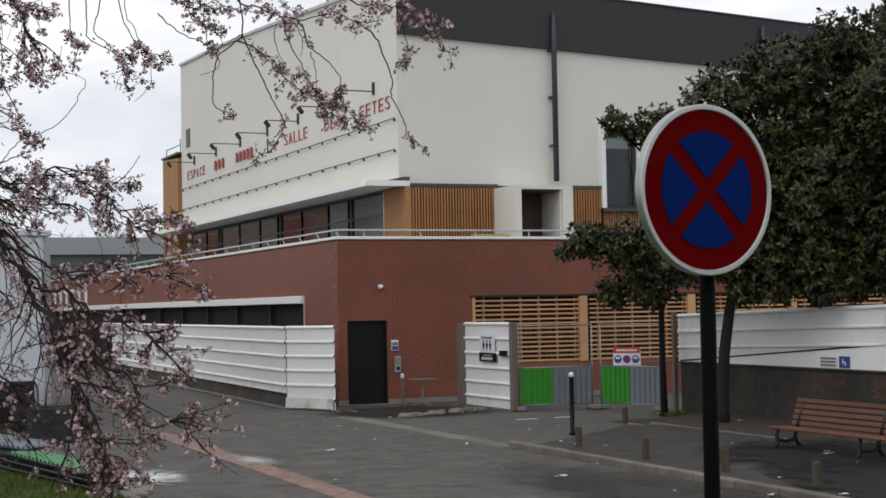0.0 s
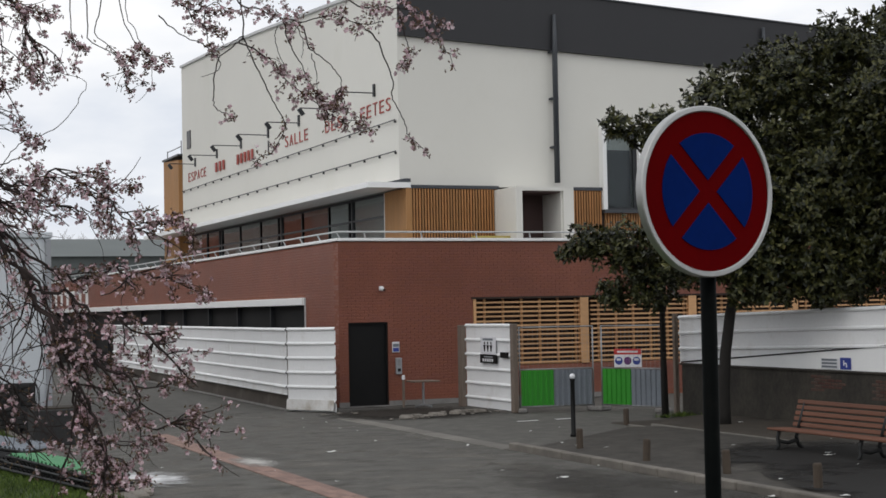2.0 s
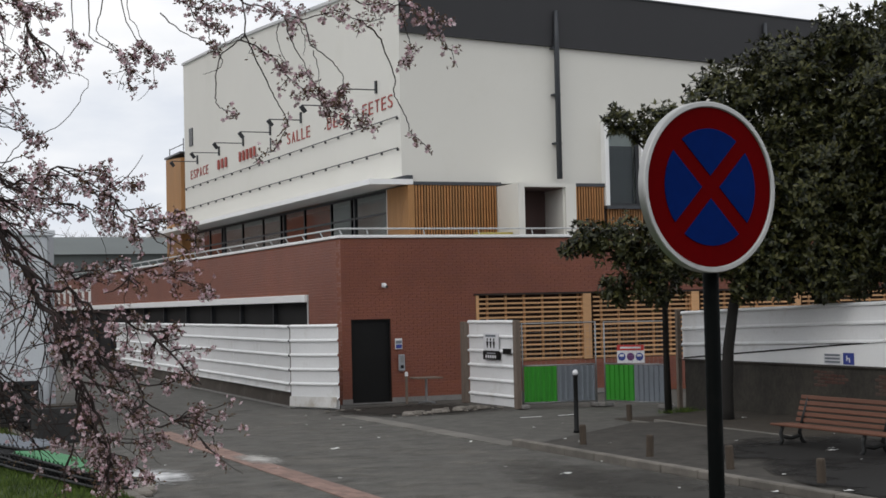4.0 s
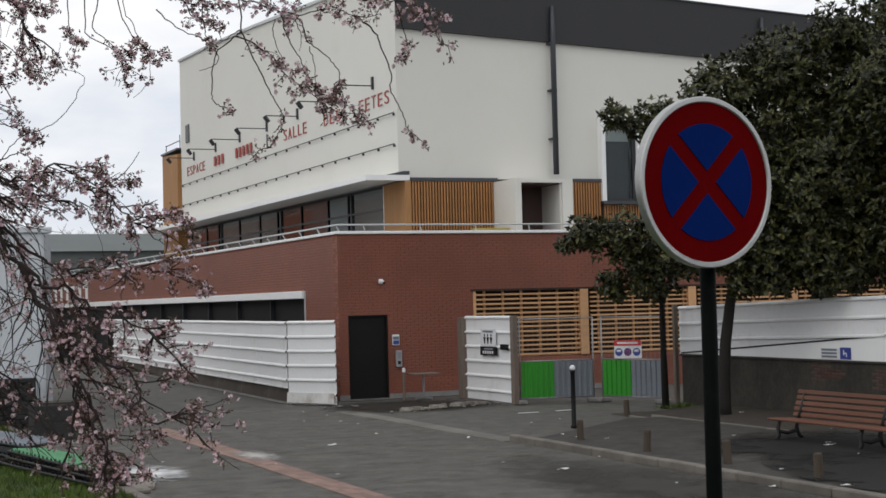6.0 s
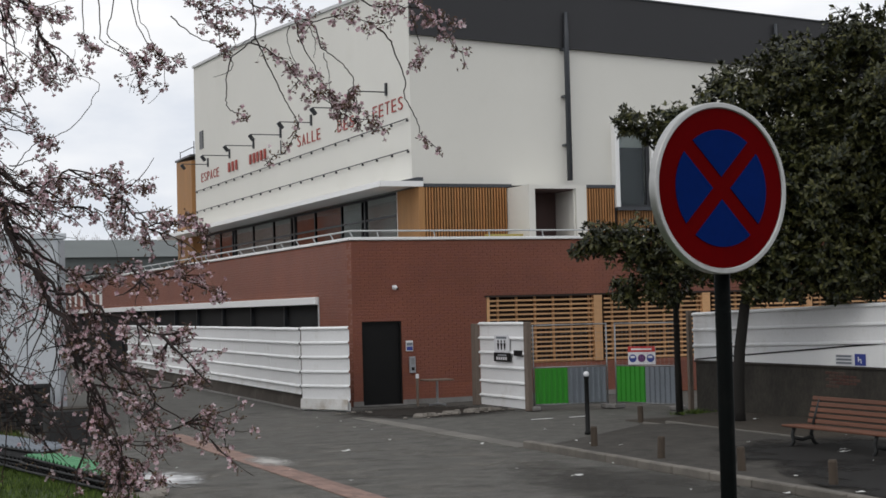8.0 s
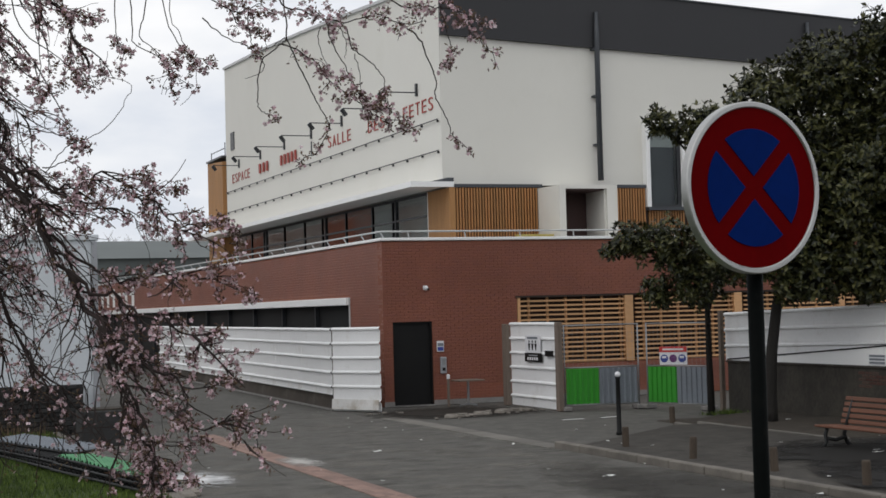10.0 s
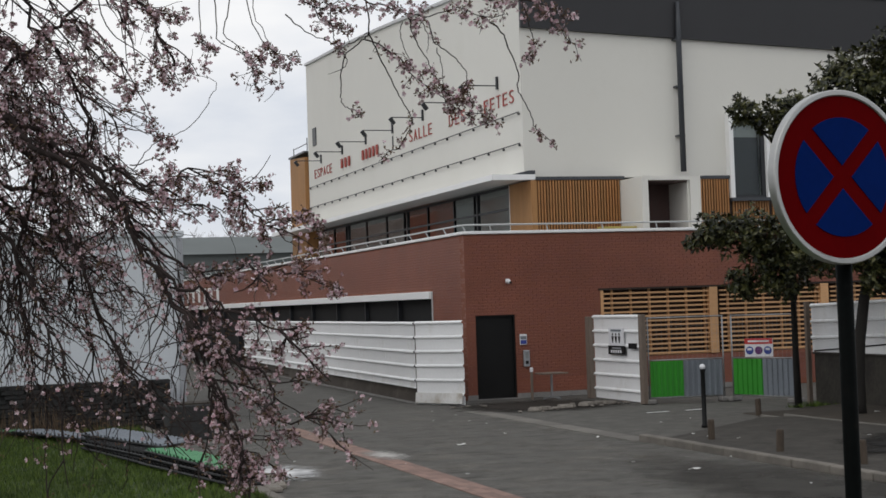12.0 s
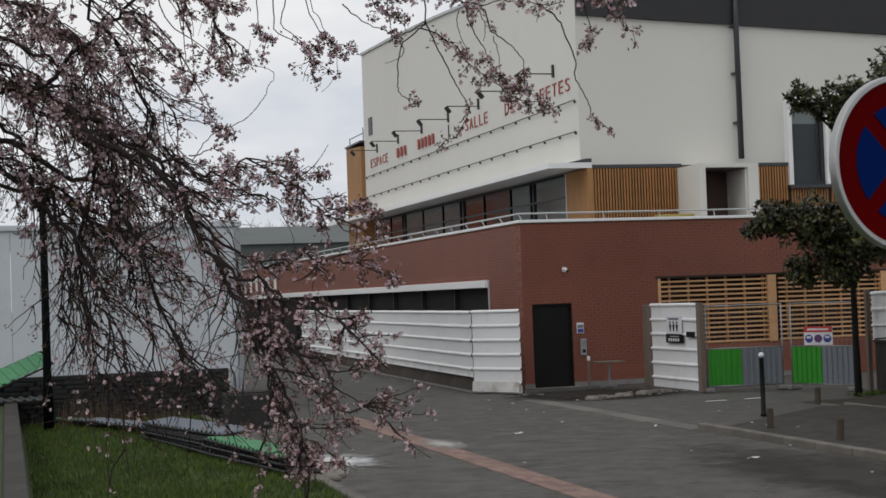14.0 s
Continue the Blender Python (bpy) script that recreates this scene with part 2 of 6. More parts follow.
DUST = mat("pale_dust", (0.25, 0.225, 0.19), 0.95, 0.2, 1.0, 20, 0.0)
nt = DUST.node_tree
speck, fade = nt.nodes.new("ShaderNodeTexNoise"), nt.nodes.new("ShaderNodeMapRange")
speck.inputs["Scale"].default_value, speck.inputs["Detail"].default_value, speck.inputs["Roughness"].default_value = 1.1, 12.0, 0.72
fade.inputs["From Min"].default_value, fade.inputs["From Max"].default_value, fade.inputs["To Max"].default_value = 0.48, 0.74, 0.45
nt.links.new(nt.nodes.new("ShaderNodeTexCoord").outputs["Object"], speck.inputs["Vector"])
nt.links.new(speck.outputs[0], fade.inputs["Value"])
nt.links.new(fade.outputs[0], nt.nodes["Principled BSDF"].inputs["Alpha"])
GRIME = mat("road_grime", (0.032, 0.030, 0.027), 0.9, 0.2, 1.0, 20, 0.0, spec=0.2)
nt = GRIME.node_tree
speck, fade, spread = nt.nodes.new("ShaderNodeTexNoise"), nt.nodes.new("ShaderNodeMapRange"), nt.nodes.new("ShaderNodeMapping")
spread.inputs["Scale"].default_value, spread.inputs["Rotation"].default_value = (0.7, 1.2, 1.0), (0, 0, 0.5)
speck.inputs["Scale"].default_value, speck.inputs["Detail"].default_value, speck.inputs["Roughness"].default_value = 1.9, 12.0, 0.75
fade.inputs["From Min"].default_value, fade.inputs["From Max"].default_value, fade.inputs["To Max"].default_value = 0.50, 0.70, 0.38
nt.links.new(nt.nodes.new("ShaderNodeTexCoord").outputs["Object"], spread.inputs["Vector"])
nt.links.new(spread.outputs[0], speck.inputs["Vector"])
nt.links.new(speck.outputs[0], fade.inputs["Value"])
nt.links.new(fade.outputs[0], nt.nodes["Principled BSDF"].inputs["Alpha"])
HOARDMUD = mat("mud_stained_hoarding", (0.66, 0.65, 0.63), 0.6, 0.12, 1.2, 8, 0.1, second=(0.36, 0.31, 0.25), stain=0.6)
DRY = mat("dry_stems", (0.13, 0.085, 0.05), 0.9, 0.3, 2.0, 10, 0.0, pieces=0.4)
LITTER = mat("paper_litter", (0.65, 0.65, 0.63), 0.9, 0.1, 5.0, 30, 0.0)
GREYBOX = mat("grey_plastic", (0.30, 0.31, 0.33), 0.5, 0.1, 4.0, 30, 0.03)
TWIGFAR = mat("far_twigs", (0.16, 0.13, 0.12), 0.9, 0.2, 1.0, 10, 0.0)


# ---- mesh helpers ----
def box(bm, x0, x1, y0, y1, z0, z1):
    v = [bm.verts.new(p) for p in ((x0, y0, z0), (x1, y0, z0), (x1, y1, z0), (x0, y1, z0), (x0, y0, z1), (x1, y0, z1), (x1, y1, z1), (x0, y1, z1))]
    for f in ((3, 2, 1, 0), (4, 5, 6, 7), (0, 1, 5, 4), (1, 2, 6, 5), (2, 3, 7, 6), (3, 0, 4, 7)):
        bm.faces.new([v[i] for i in f])
    return v


def boxes(*dims):
    bm = bmesh.new()
    for d in dims:
        box(bm, *d)
    return bm


def bevelled(bm, width, segments=1):
    bmesh.ops.bevel(bm, geom=bm.edges[:], offset=width, segments=segments, affect="EDGES", profile=0.5)
    return bm


def tube(bm, pts, radii, n=8, caps=True):
    pts = [Vector(p) for p in pts]
    if not isinstance(radii, (list, tuple)):
        radii = [radii] * len(pts)
    rings, side = [], None
    for i, p in enumerate(pts):
        d = (pts[min(i + 1, len(pts) - 1)] - pts[max(i - 1, 0)]).normalized()
        if side is None:
            side = d.orthogonal().normalized()
        side = (side - d * side.dot(d)).normalized()
        up = d.cross(side)
        rings.append([bm.verts.new(p + (side * math.cos(2 * math.pi * k / n) + up * math.sin(2 * math.pi * k / n)) * radii[i]) for k in range(n)])
    for a, b in zip(rings, rings[1:]):
        for k in range(n):
            bm.faces.new((a[k], a[(k + 1) % n], b[(k + 1) % n], b[k]))
    if caps:
        bm.faces.new(rings[0][::-1])
        bm.faces.new(rings[-1])
    return bm


def prism(bm, outline, axis, a, b):
    """An outline of 2D points pushed along an axis from a to b: 'x' takes (y, z), 'y' takes (x, z), 'z' takes (x, y)."""
    def at(p, s):
        return {"x": (s, p[0], p[1]), "y": (p[0], s, p[1]), "z": (p[0], p[1], s)}[axis]
    va, vb = [bm.verts.new(at(p, a)) for p in outline], [bm.verts.new(at(p, b)) for p in outline]
    n = len(outline)
    bm.faces.new(va[::-1])
    bm.faces.new(vb)
    for i in range(n):
        bm.faces.new((va[i], va[(i + 1) % n], vb[(i + 1) % n], vb[i]))
    return bm


def mesh_of(name, bm, material, smooth=False):
    bmesh.ops.recalc_face_normals(bm, faces=bm.faces[:])
    me = bpy.data.meshes.new(name)
    bm.to_mesh(me)
    bm.free()
    me.materials.append(material)
    if smooth:
        me.polygons.foreach_set("use_smooth", [True] * len(me.polygons))
    return me


def part(name, bm, material, parent=None, label="", smooth=False):
    ob = new(name, mesh_of(name, bm, material, smooth))
    if parent:
        ob.parent = parent
    if label:
        tagged(ob, label)
    return ob


def thing(name, label, category, loc=(0, 0, 0), turn=0.0, group=""):
    ob = new(name)
    ob.empty_display_size = 0.2
    ob.location, ob.rotation_euler = loc, (0, 0, radians(turn))
    return tagged(ob, label, category, group)


def setting(name, bm, material, label, category, smooth=False):
    return tagged(part(name, bm, material, None, "", smooth), label, category, "", "structure")


def raw_mesh(name, verts, faces, material, parent=None, label="", smooth=False):
    me = bpy.data.meshes.new(name)
    me.from_pydata(verts, [], faces)
    me.materials.append(material)
    if smooth:
        me.polygons.foreach_set("use_smooth", [True] * len(me.polygons))
    ob = new(name, me)
    if parent:
        ob.parent = parent
    if label:
        tagged(ob, label)
    return ob


def disc(bm, r, y0, y1, n=48, r_in=0.0, cx=0.0, cz=0.0):
    """A round plate or ring that faces -y, from y0 (front) to y1 (back)."""
    ring = [(math.cos(2 * math.pi * k / n), math.sin(2 * math.pi * k / n)) for k in range(n)]
    fo = [bm.verts.new((cx + r * c, y0, cz + r * s)) for c, s in ring]
    bo = [bm.verts.new((cx + r * c, y1, cz + r * s)) for c, s in ring]
    if r_in:
        fi = [bm.verts.new((cx + r_in * c, y0, cz + r_in * s)) for c, s in ring]
        bi = [bm.verts.new((cx + r_in * c, y1, cz + r_in * s)) for c, s in ring]
    for k in range(n):
        j = (k + 1) % n
        bm.faces.new((fo[k], fo[j], bo[j], bo[k]))
        if r_in:
            bm.faces.new((fi[j], fi[k], bi[k], bi[j]))
            bm.faces.new((fo[j], fo[k], fi[k], fi[j]))
            bm.faces.new((bo[k], bo[j], bi[j], bi[k]))
    if not r_in:
        bm.faces.new(fo)
        bm.faces.new(bo[::-1])
    return bm


# ---- ground ----
def sheet(x0, x1, y0, y1, nx, ny, height):
    bm = bmesh.new()
    g = [[bm.verts.new((x0 + (x1 - x0) * i / nx, y0 + (y1 - y0) * j / ny, height(x0 + (x1 - x0) * i / nx, y0 + (y1 - y0) * j / ny))) for i in range(nx + 1)] for j in range(ny + 1)]
    for j in range(ny):
        for i in range(nx):
            bm.faces.new((g[j][i], g[j][i + 1], g[j + 1][i + 1], g[j + 1][i]))
    return bm


bm = bmesh.new()
cuts = [-3000, -300, -60, -30, -20, -12, -6, -1, 3, 8, 20, 60, 300, 3000]
g = [[bm.verts.new((x, y - 10, -0.012)) for x in cuts] for y in cuts]
for j in range(len(cuts) - 1):
    for i in range(len(cuts) - 1):
        bm.faces.new((g[j][i], g[j][i + 1], g[j + 1][i + 1], g[j + 1][i]))
setting("ground", bm, ASPHALT, "grey worn patched asphalt street surface", "ground")
setting("road", sheet(-8.4, -1.0, -45, 0, 30, 100, lambda x, y: 0.0012 * noise.noise((x * 0.5, y * 0.5, 0))), ASPHALT, "worn grey asphalt forecourt with faint patches", "road", True)

dust = part("road_dust", sheet(-8.3, -1.05, -30, -0.3, 8, 24, lambda x, y: 0.006), DUST)
tagged(dust, "pale dust trodden over the asphalt", "dust", "", "stuff")
grime = part("road_grime", sheet(-8.3, -1.35, -30, -0.3, 8, 24, lambda x, y: 0.009), GRIME)
tagged(grime, "dark worn patches over the asphalt", "stain", "", "stuff")


def pave_z(x, y):
    """The footpath falls to the forecourt along a slanting edge from the kerb's end to the tree bed."""
    f = min(1, max(0, ((x + 1.2) * 3.45 - (y + 12.75) * 4.2) / 5.435 / 1.1))
    return -0.02 + 0.105 * f + 0.008 * f * noise.noise((x * 0.6, y * 0.6, 3))


setting("pavement", sheet(-1.14, 5.62, -45, -7.4, 40, 130, pave_z), PAVING, "dark asphalt footpath with stains and litter", "pavement", True)
bed = sheet(3.0, 5.6, -15.2, -8.2, 16, 36, lambda x, y: max(pave_z(x, y), -0.004) + 0.014 - 0.05 * (1 if x < 3.05 or y < -15.1 or y > -8.3 else 0) + 0.02 * noise.noise((x, y, 1)))
setting("tree_bed", bed, SOIL, "bare trodden brown soil around the trees", "soil", True)
edging = mesh_of("edging_stone", bevelled(boxes((-0.035, 0.035, 0, 0.96, -0.08, 0.022)), 0.008), KERBFLAT)
for k in range(6):
    ob = tagged(new("bed_edging", edging), "narrow flush edging stone of the tree bed", "kerb", "", "structure")
    ob.location = (2.98, -15.2 + k * 0.98, max(pave_z(2.98, -14.7 + k * 0.98), 0))


# ---- the hall ----
hall = thing("community_hall", "white rendered hall above a red brick ground storey with larch cladding", "building")

DOOR = (0.25, 1.32, 0.0, 2.14)
TREL = (3.71, 20.0, 0.92, 2.72)
south_wall = part("brick_wall", boxes((0, DOOR[0], 0.012, 0.35, 0, 4.2), (DOOR[1], 3.71, 0.012, 0.35, 0, 4.2), (DOOR[0], DOOR[1], 0.012, 0.35, 2.14, 4.2),
                         (3.71, 20, 0.012, 0.35, 0, 0.92), (3.71, 20, 0.012, 0.35, 2.72, 4.2)), MORTAR, hall, "red brick facade with recessed joints")
west_wall = part("brick_wall", boxes((0.005, 0.35, 0.35, 2.8, 0, 4.2), (0.005, 0.35, 2.8, 62, 2.82, 4.2), (0.005, 0.35, 62, 75, 0, 4.2)), MORTAR, hall, "long red brick facade")
part("plinth", boxes((-0.02, DOOR[0], -0.025, 0.012, 0, 0.13), (DOOR[1], 9.0, -0.025, 0.012, 0, 0.13)), CONCRETE, hall, "grey stone plinth")
part("terrace", boxes((0.36, 20, 0.36, 75, 4.0, 4.12)), CONCRETE, hall, "flat terrace slab")
part("coping", bevelled(boxes((-0.05, 20, -0.05, 0.38, 4.215, 4.29)), 0.01), TRIMWHITE, hall, "white coping")
part("coping", bevelled(boxes((-0.05, 0.38, 0.382, 75, 4.215, 4.29)), 0.01), TRIMWHITE, hall, "white coping")

# black steel door, set back in its opening
door = part("door", boxes((0.25, 1.32, 0.09, 0.14, 0.02, 2.14)), BLACK, hall, "black steel door, closed")
part("door_frame", boxes((0.25, 0.29, 0.03, 0.09, 0.0, 2.14), (1.28, 1.32, 0.03, 0.09, 0, 2.14), (0.29, 1.28, 0.03, 0.09, 2.10, 2.14)), BLACK, door)
part("threshold", boxes((0.2, 1.4, -0.12, 0.09, 0.0, 0.02)), CONCRETE, hall)

# band of shop glazing on the long side: white fascia above, dark panes below
part("awning_fascia", bevelled(boxes((-0.10, 0.30, 2.78, 62, 2.62, 2.82)), 0.01), TRIMWHITE, hall, "white metal fascia band")
part("opening_edge", boxes((-0.03, 0.35, 2.74, 2.78, 0.0, 2.82)), RAILPAINT, hall)
for i in range(16):
    y0 = 2.79 + i * 3.7
    pane = part("shop_pane", boxes((0.22, 0.24, y0 + 0.06, y0 + 3.66, 0.05, 2.61)), BLACK, hall, "dark unlit glazing panel")
    part("mullion", boxes((0.10, 0.26, y0 + 3.64, y0 + 3.72, 0.0, 2.615)), FRAMEDARK, hall)

# plain bars where the white wall lettering stands
for i in range(9):
    y0 = 36.6 + i * 1.9
    part("wall_lettering", boxes((-0.02, 0.012, y0, y0 + 0.62, 2.98, 3.68 + 0.22 * (i % 3 == 0)), (-0.02, 0.012, y0 + 0.62, y0 + 1.25, 3.5, 3.66)), TRIMWHITE, hall, "white wall lettering, unreadable")

# terrace rail: a tube on short leaning brackets
rail_y = [0.05 + 1.56 * i for i in range(44)]
bm = bmesh.new()
tube(bm, [(20, -0.02, 4.45), (0.12, -0.02, 4.45), (0.0, 0.0, 4.45), (-0.02, 0.12, 4.45), (-0.02, 72, 4.45)], 0.022, 8)
part("handrail", bm, RAILPAINT, hall, "pale grey tubular handrail", True)
for y in rail_y:
    bm = bmesh.new()
    tube(bm, [(-0.02, y, 4.45), (0.10, y + 0.10, 4.31)], 0.016, 6)
    part("rail_bracket", bm, RAILPAINT, hall)
for i in range(13):
    bm = bmesh.new()
    tube(bm, [(0.7 + 1.56 * i, -0.02, 4.45), (0.78 + 1.56 * i, 0.10, 4.31)], 0.016, 6)
    part("rail_bracket", bm, RAILPAINT, hall)

# upper block: letters' facade (x = 2.7) with a gently arched parapet, and the facade above the larch (y = 2.55)
arch = [(2.55, 11.55), (5.5, 11.72), (8.7, 11.95), (12.5, 12.22), (16.6, 12.5), (22.5, 12.83), (28.5, 13.07)]
bm = bmesh.new()
prism(bm, [(2.56, 5.9)] + [(28.5, 5.9)] + arch[::-1], "x", 2.7, 3.05)
part("upper_wall", bm, RENDER, hall, "white rendered facade")
bm = bmesh.new()
for (y0, z0), (y1, z1) in zip(arch, arch[1:]):
    prism(bm, [(y0, z0 + 0.004), (y1, z1 + 0.004), (y1, z1 + 0.10), (y0, z0 + 0.10)], "x", 2.62, 3.1)
part("parapet_cap", bm, RAILPAINT, hall, "pale metal parapet cap")
dark = lambda x: 10.06 - 0.0445 * (x - 2.7)
roofz = lambda x: 11.72 - 0.053 * (x - 2.7)
bm = bmesh.new()
prism(bm, [(3.05, 5.86), (8.93, 5.86), (8.93, dark(8.93)), (3.05, dark(3.05))], "y", 2.55, 2.9)
prism(bm, [(8.93, 7.68), (10.23, 7.68), (10.23, dark(10.23)), (8.93, dark(8.93))], "y", 2.55, 2.9)
prism(bm, [(10.23, 5.86), (22, 5.86), (22, dark(22)), (10.23, dark(10.23))], "y", 2.55, 2.9)
part("upper_wall", bm, RENDER, hall, "white rendered facade")
part("corner_strip", boxes((2.7, 3.05, 2.55, 2.56, 5.9, 10.03)), RENDER, hall)
bm = bmesh.new()
prism(bm, [(2.70, dark(2.7) - 0.03), (22, dark(22) - 0.03), (22, roofz(22)), (2.70, roofz(2.7))], "y", 2.44, 2.54)
band = part("roof_band", bm, ZINC, hall, "dark zinc upper band below the roof")
bm = bmesh.new()
prism(bm, [(2.68, roofz(2.68) + 0.004), (22.2, roofz(22.2) + 0.004), (22.2, roofz(22.2) + 0.045), (2.68, roofz(2.68) + 0.045)], "y", 2.40, 2.60)
part("roof_edge", bm, PIPE, hall, "slate grey metal roof edge")
part("roof", boxes((3.06, 22.2, 2.62, 28.5, 10.6, 10.8)), ZINC, hall)
part("upper_wall", boxes((3.05, 22, 28.1, 28.5, 4.12, 11.9), (21.7, 22, 2.9, 28.1, 4.12, 10.8)), RENDER, hall)

# downpipes that narrow at the top
for px in (7.47, 14.62):
    bm = bmesh.new()
    tube(bm, [(px, 2.36, 6.0), (px, 2.36, 10.0), (px, 2.36, 10.85)], [0.082, 0.078, 0.048], 10)
    pipe = part("downpipe", bm, PIPE, hall, "slate grey downpipe", True)
    for z in (7.0, 8.4, 9.75):
        part("pipe_clip", boxes((px - 0.13, px + 0.09, 2.34, 2.55, z, z + 0.05)), PIPE, pipe)

# small opening near the parapet and the fine rails with pegs
part("vent_slot", boxes((2.66, 2.70, 26.9, 27.5, 9.45, 10.2)), FRAMEDARK, hall, "small dark slot window")
for z in (7.70, 6.83):
    bm = bmesh.new()
    tube(bm, [(2.62, 2.62, z), (2.62, 28.3, z)], 0.016, 6)
    rail = part("wall_rail", bm, FRAMEDARK, hall, "thin dark rail on pegs")
    for i in range(21):
        y = 2.75 + i * 1.27
        part("peg", boxes((2.635, 2.70, y - 0.011, y + 0.011, z - 0.07, z - 0.005)), FRAMEDARK, rail)

# canopy over the long terrace window
bm = bmesh.new()
prism(bm, [(1.70, 2.40), (2.97, 2.40), (2.97, 2.55), (2.69, 2.62), (2.69, 32), (1.70, 32)], "z", 5.80, 5.95)
part("canopy", bm, TRIMWHITE, hall, "white canopy slab")
bm = bmesh.new()
prism(bm, [(2.30, 5.955), (2.98, 5.955), (2.98, 6.06), (2.80, 6.06)], "y", 2.44, 2.54)
part("canopy_gutter", bm, PIPE, hall)

# glazed terrace front, x = 2.9, from y = 4.2 to y = 28
posts = [4.24, 7.32, 9.27, 12.06, 14.84, 17.09, 19.89, 23.0, 24.98, 27.63]
for i, (ya, yb) in enumerate(zip(posts, posts[1:])):
    win = part("window", boxes((2.86, 2.94, ya - 0.05, ya + 0.05, 4.13, 5.79), (2.86, 2.94, yb - 0.05, yb - 0.01, 4.13, 5.79), (2.86, 2.94, ya + 0.05, yb - 0.05, 5.72, 5.79), (2.86, 2.94, ya + 0.05, yb - 0.05, 5.10, 5.16)), FRAMEDARK, hall)
    for z0, z1 in ((4.13, 5.10), (5.16, 5.72)):
        pn = part("pane", boxes((2.89, 2.91, ya + 0.05, yb - 0.05, z0, z1)), GLASSDARK, win)
        pn.visible_shadow = False
for y in (7.0, 14.4, 22.6):
    part("mullion", boxes((2.84, 2.95, y - 0.06, y + 0.06, 4.13, 5.79)), FRAMEDARK, hall)
part("end_post", boxes((2.84, 2.92, 4.12, 4.19, 4.12, 5.79)), TRIMWHITE, hall)
part("room_floor", boxes((2.95, 9, 2.9, 28, 4.10, 4.13)), ROOMDARK, hall)
# red stretches are the room; pale ones paint the panes' bright reflections
for i, (y0, y1, m) in enumerate(((2.95, 10.6, ROOMGLARE), (10.6, 16.3, ROOM), (16.3, 24.4, ROOMGLARE), (24.4, 28, ROOM))):
    part("room_wall", boxes((3.35 + 0.05 * (i % 2), 4.3, y0, y1, 4.13, 5.85)), m, hall)
part("room_ceiling", boxes((2.72, 9, 2.92, 28, 5.86, 5.9)), ROOMGLARE, hall)

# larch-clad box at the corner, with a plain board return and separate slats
# the sheet behind the slats carries the shade of the gaps in its colour
part("clad_wall", boxes((2.86, 5.62, 2.44, 2.54, 4.12, 5.78)), GAPSHADE, hall)
for i in range(9):
    part("board", boxes((2.83, 2.86, 2.44 + i * 0.187, 2.44 + i * 0.187 + 0.18, 4.12, 5.79)), CLADPLAIN, hall)
part("corner_board", boxes((2.83, 3.0, 2.40, 2.44, 4.12, 5.79)), CLADPLAIN, hall)
part("clad_cap", boxes((2.98, 5.62, 2.36, 2.54, 5.79, 5.88)), PIPE, hall)
part("clad_cap", boxes((7.30, 8.93, 2.36, 2.54, 5.79, 5.88)), PIPE, hall)
part("clad_wall", boxes((7.30, 8.93, 2.44, 2.54, 4.12, 5.78), (8.93, 10.23, 2.44, 2.54, 4.12, 5.18), (10.23, 20, 2.44, 2.54, 4.12, 5.78)), GAPSHADE, hall)
part("clad_cap", boxes((10.25, 20, 2.36, 2.54, 5.79, 5.88)), PIPE, hall)
slat = mesh_of("slat", boxes((0, 0.044, 2.375, 2.44, 4.12, 5.785)), CLAD)
slat_low = mesh_of("slat", boxes((0, 0.044, 2.375, 2.44, 4.12, 5.17)), CLAD)
x = 3.03
while x < 16:
    if x < 5.55 or 7.3 < x < 8.88 or x > 10.26 or 8.93 < x < 10.2:
        ob = new("slat", slat_low if 8.93 < x < 10.2 else slat)
        ob.parent, ob.location = hall, (x, 0.008 * random.random(), 0)
    x += 0.0855

# white boxed recess with a dark red door inside
niche = part("recess_box", boxes((5.50, 5.69, 1.0, 2.44, 4.12, 5.76), (6.95, 7.27, 1.0, 2.44, 4.12, 5.76), (5.69, 6.95, 1.0, 2.44, 5.65, 5.76)), RENDER, hall, "white boxed-out recess")
part("inner_wall", boxes((5.69, 6.95, 2.2, 2.4, 4.12, 5.65)), ROOMDARK, niche)
part("lining", boxes((6.90, 6.948, 1.08, 2.2, 4.12, 5.645)), RENDER, niche, "pale jamb")
part("lining", boxes((5.692, 5.72, 1.08, 2.2, 4.12, 5.645), (5.72, 6.90, 1.08, 2.2, 5.61, 5.645)), ROOMDARK, niche)
part("inner_door", boxes((5.72, 6.2, 2.15, 2.2, 4.12, 5.5)), ROOM, niche)

# tall window in a white frame
win = part("tall_window", boxes((8.93, 9.06, 2.30, 2.9, 5.24, 7.68), (10.12, 10.23, 2.30, 2.9, 5.24, 7.68), (9.06, 10.12, 2.30, 2.9, 7.58, 7.68)), TRIMWHITE, hall, "tall window in a white surround")
part("sill", boxes((8.93, 10.23, 2.24, 2.9, 5.14, 5.235)), PIPE, win)
part("sash", boxes((9.06, 9.13, 2.42, 2.5, 5.24, 7.58), (10.0, 10.12, 2.42, 2.5, 5.24, 7.58), (9.13, 10.0, 2.42, 2.5, 5.24, 5.31)), FRAMEDARK, win)
pn = part("pane", boxes((9.13, 10.0, 2.45, 2.47, 5.31, 7.58)), GLASSDARK, win)
pn.visible_shadow = False
# dark sheet below, pale sheet above: the pane's sky reflection put into colour
part("blind", boxes((9.13, 10.0, 2.6, 2.62, 5.31, 7.0)), PIPE, win)
part("blind", boxes((9.13, 10.0, 2.64, 2.66, 7.0, 7.6)), ROOMGLARE, win)

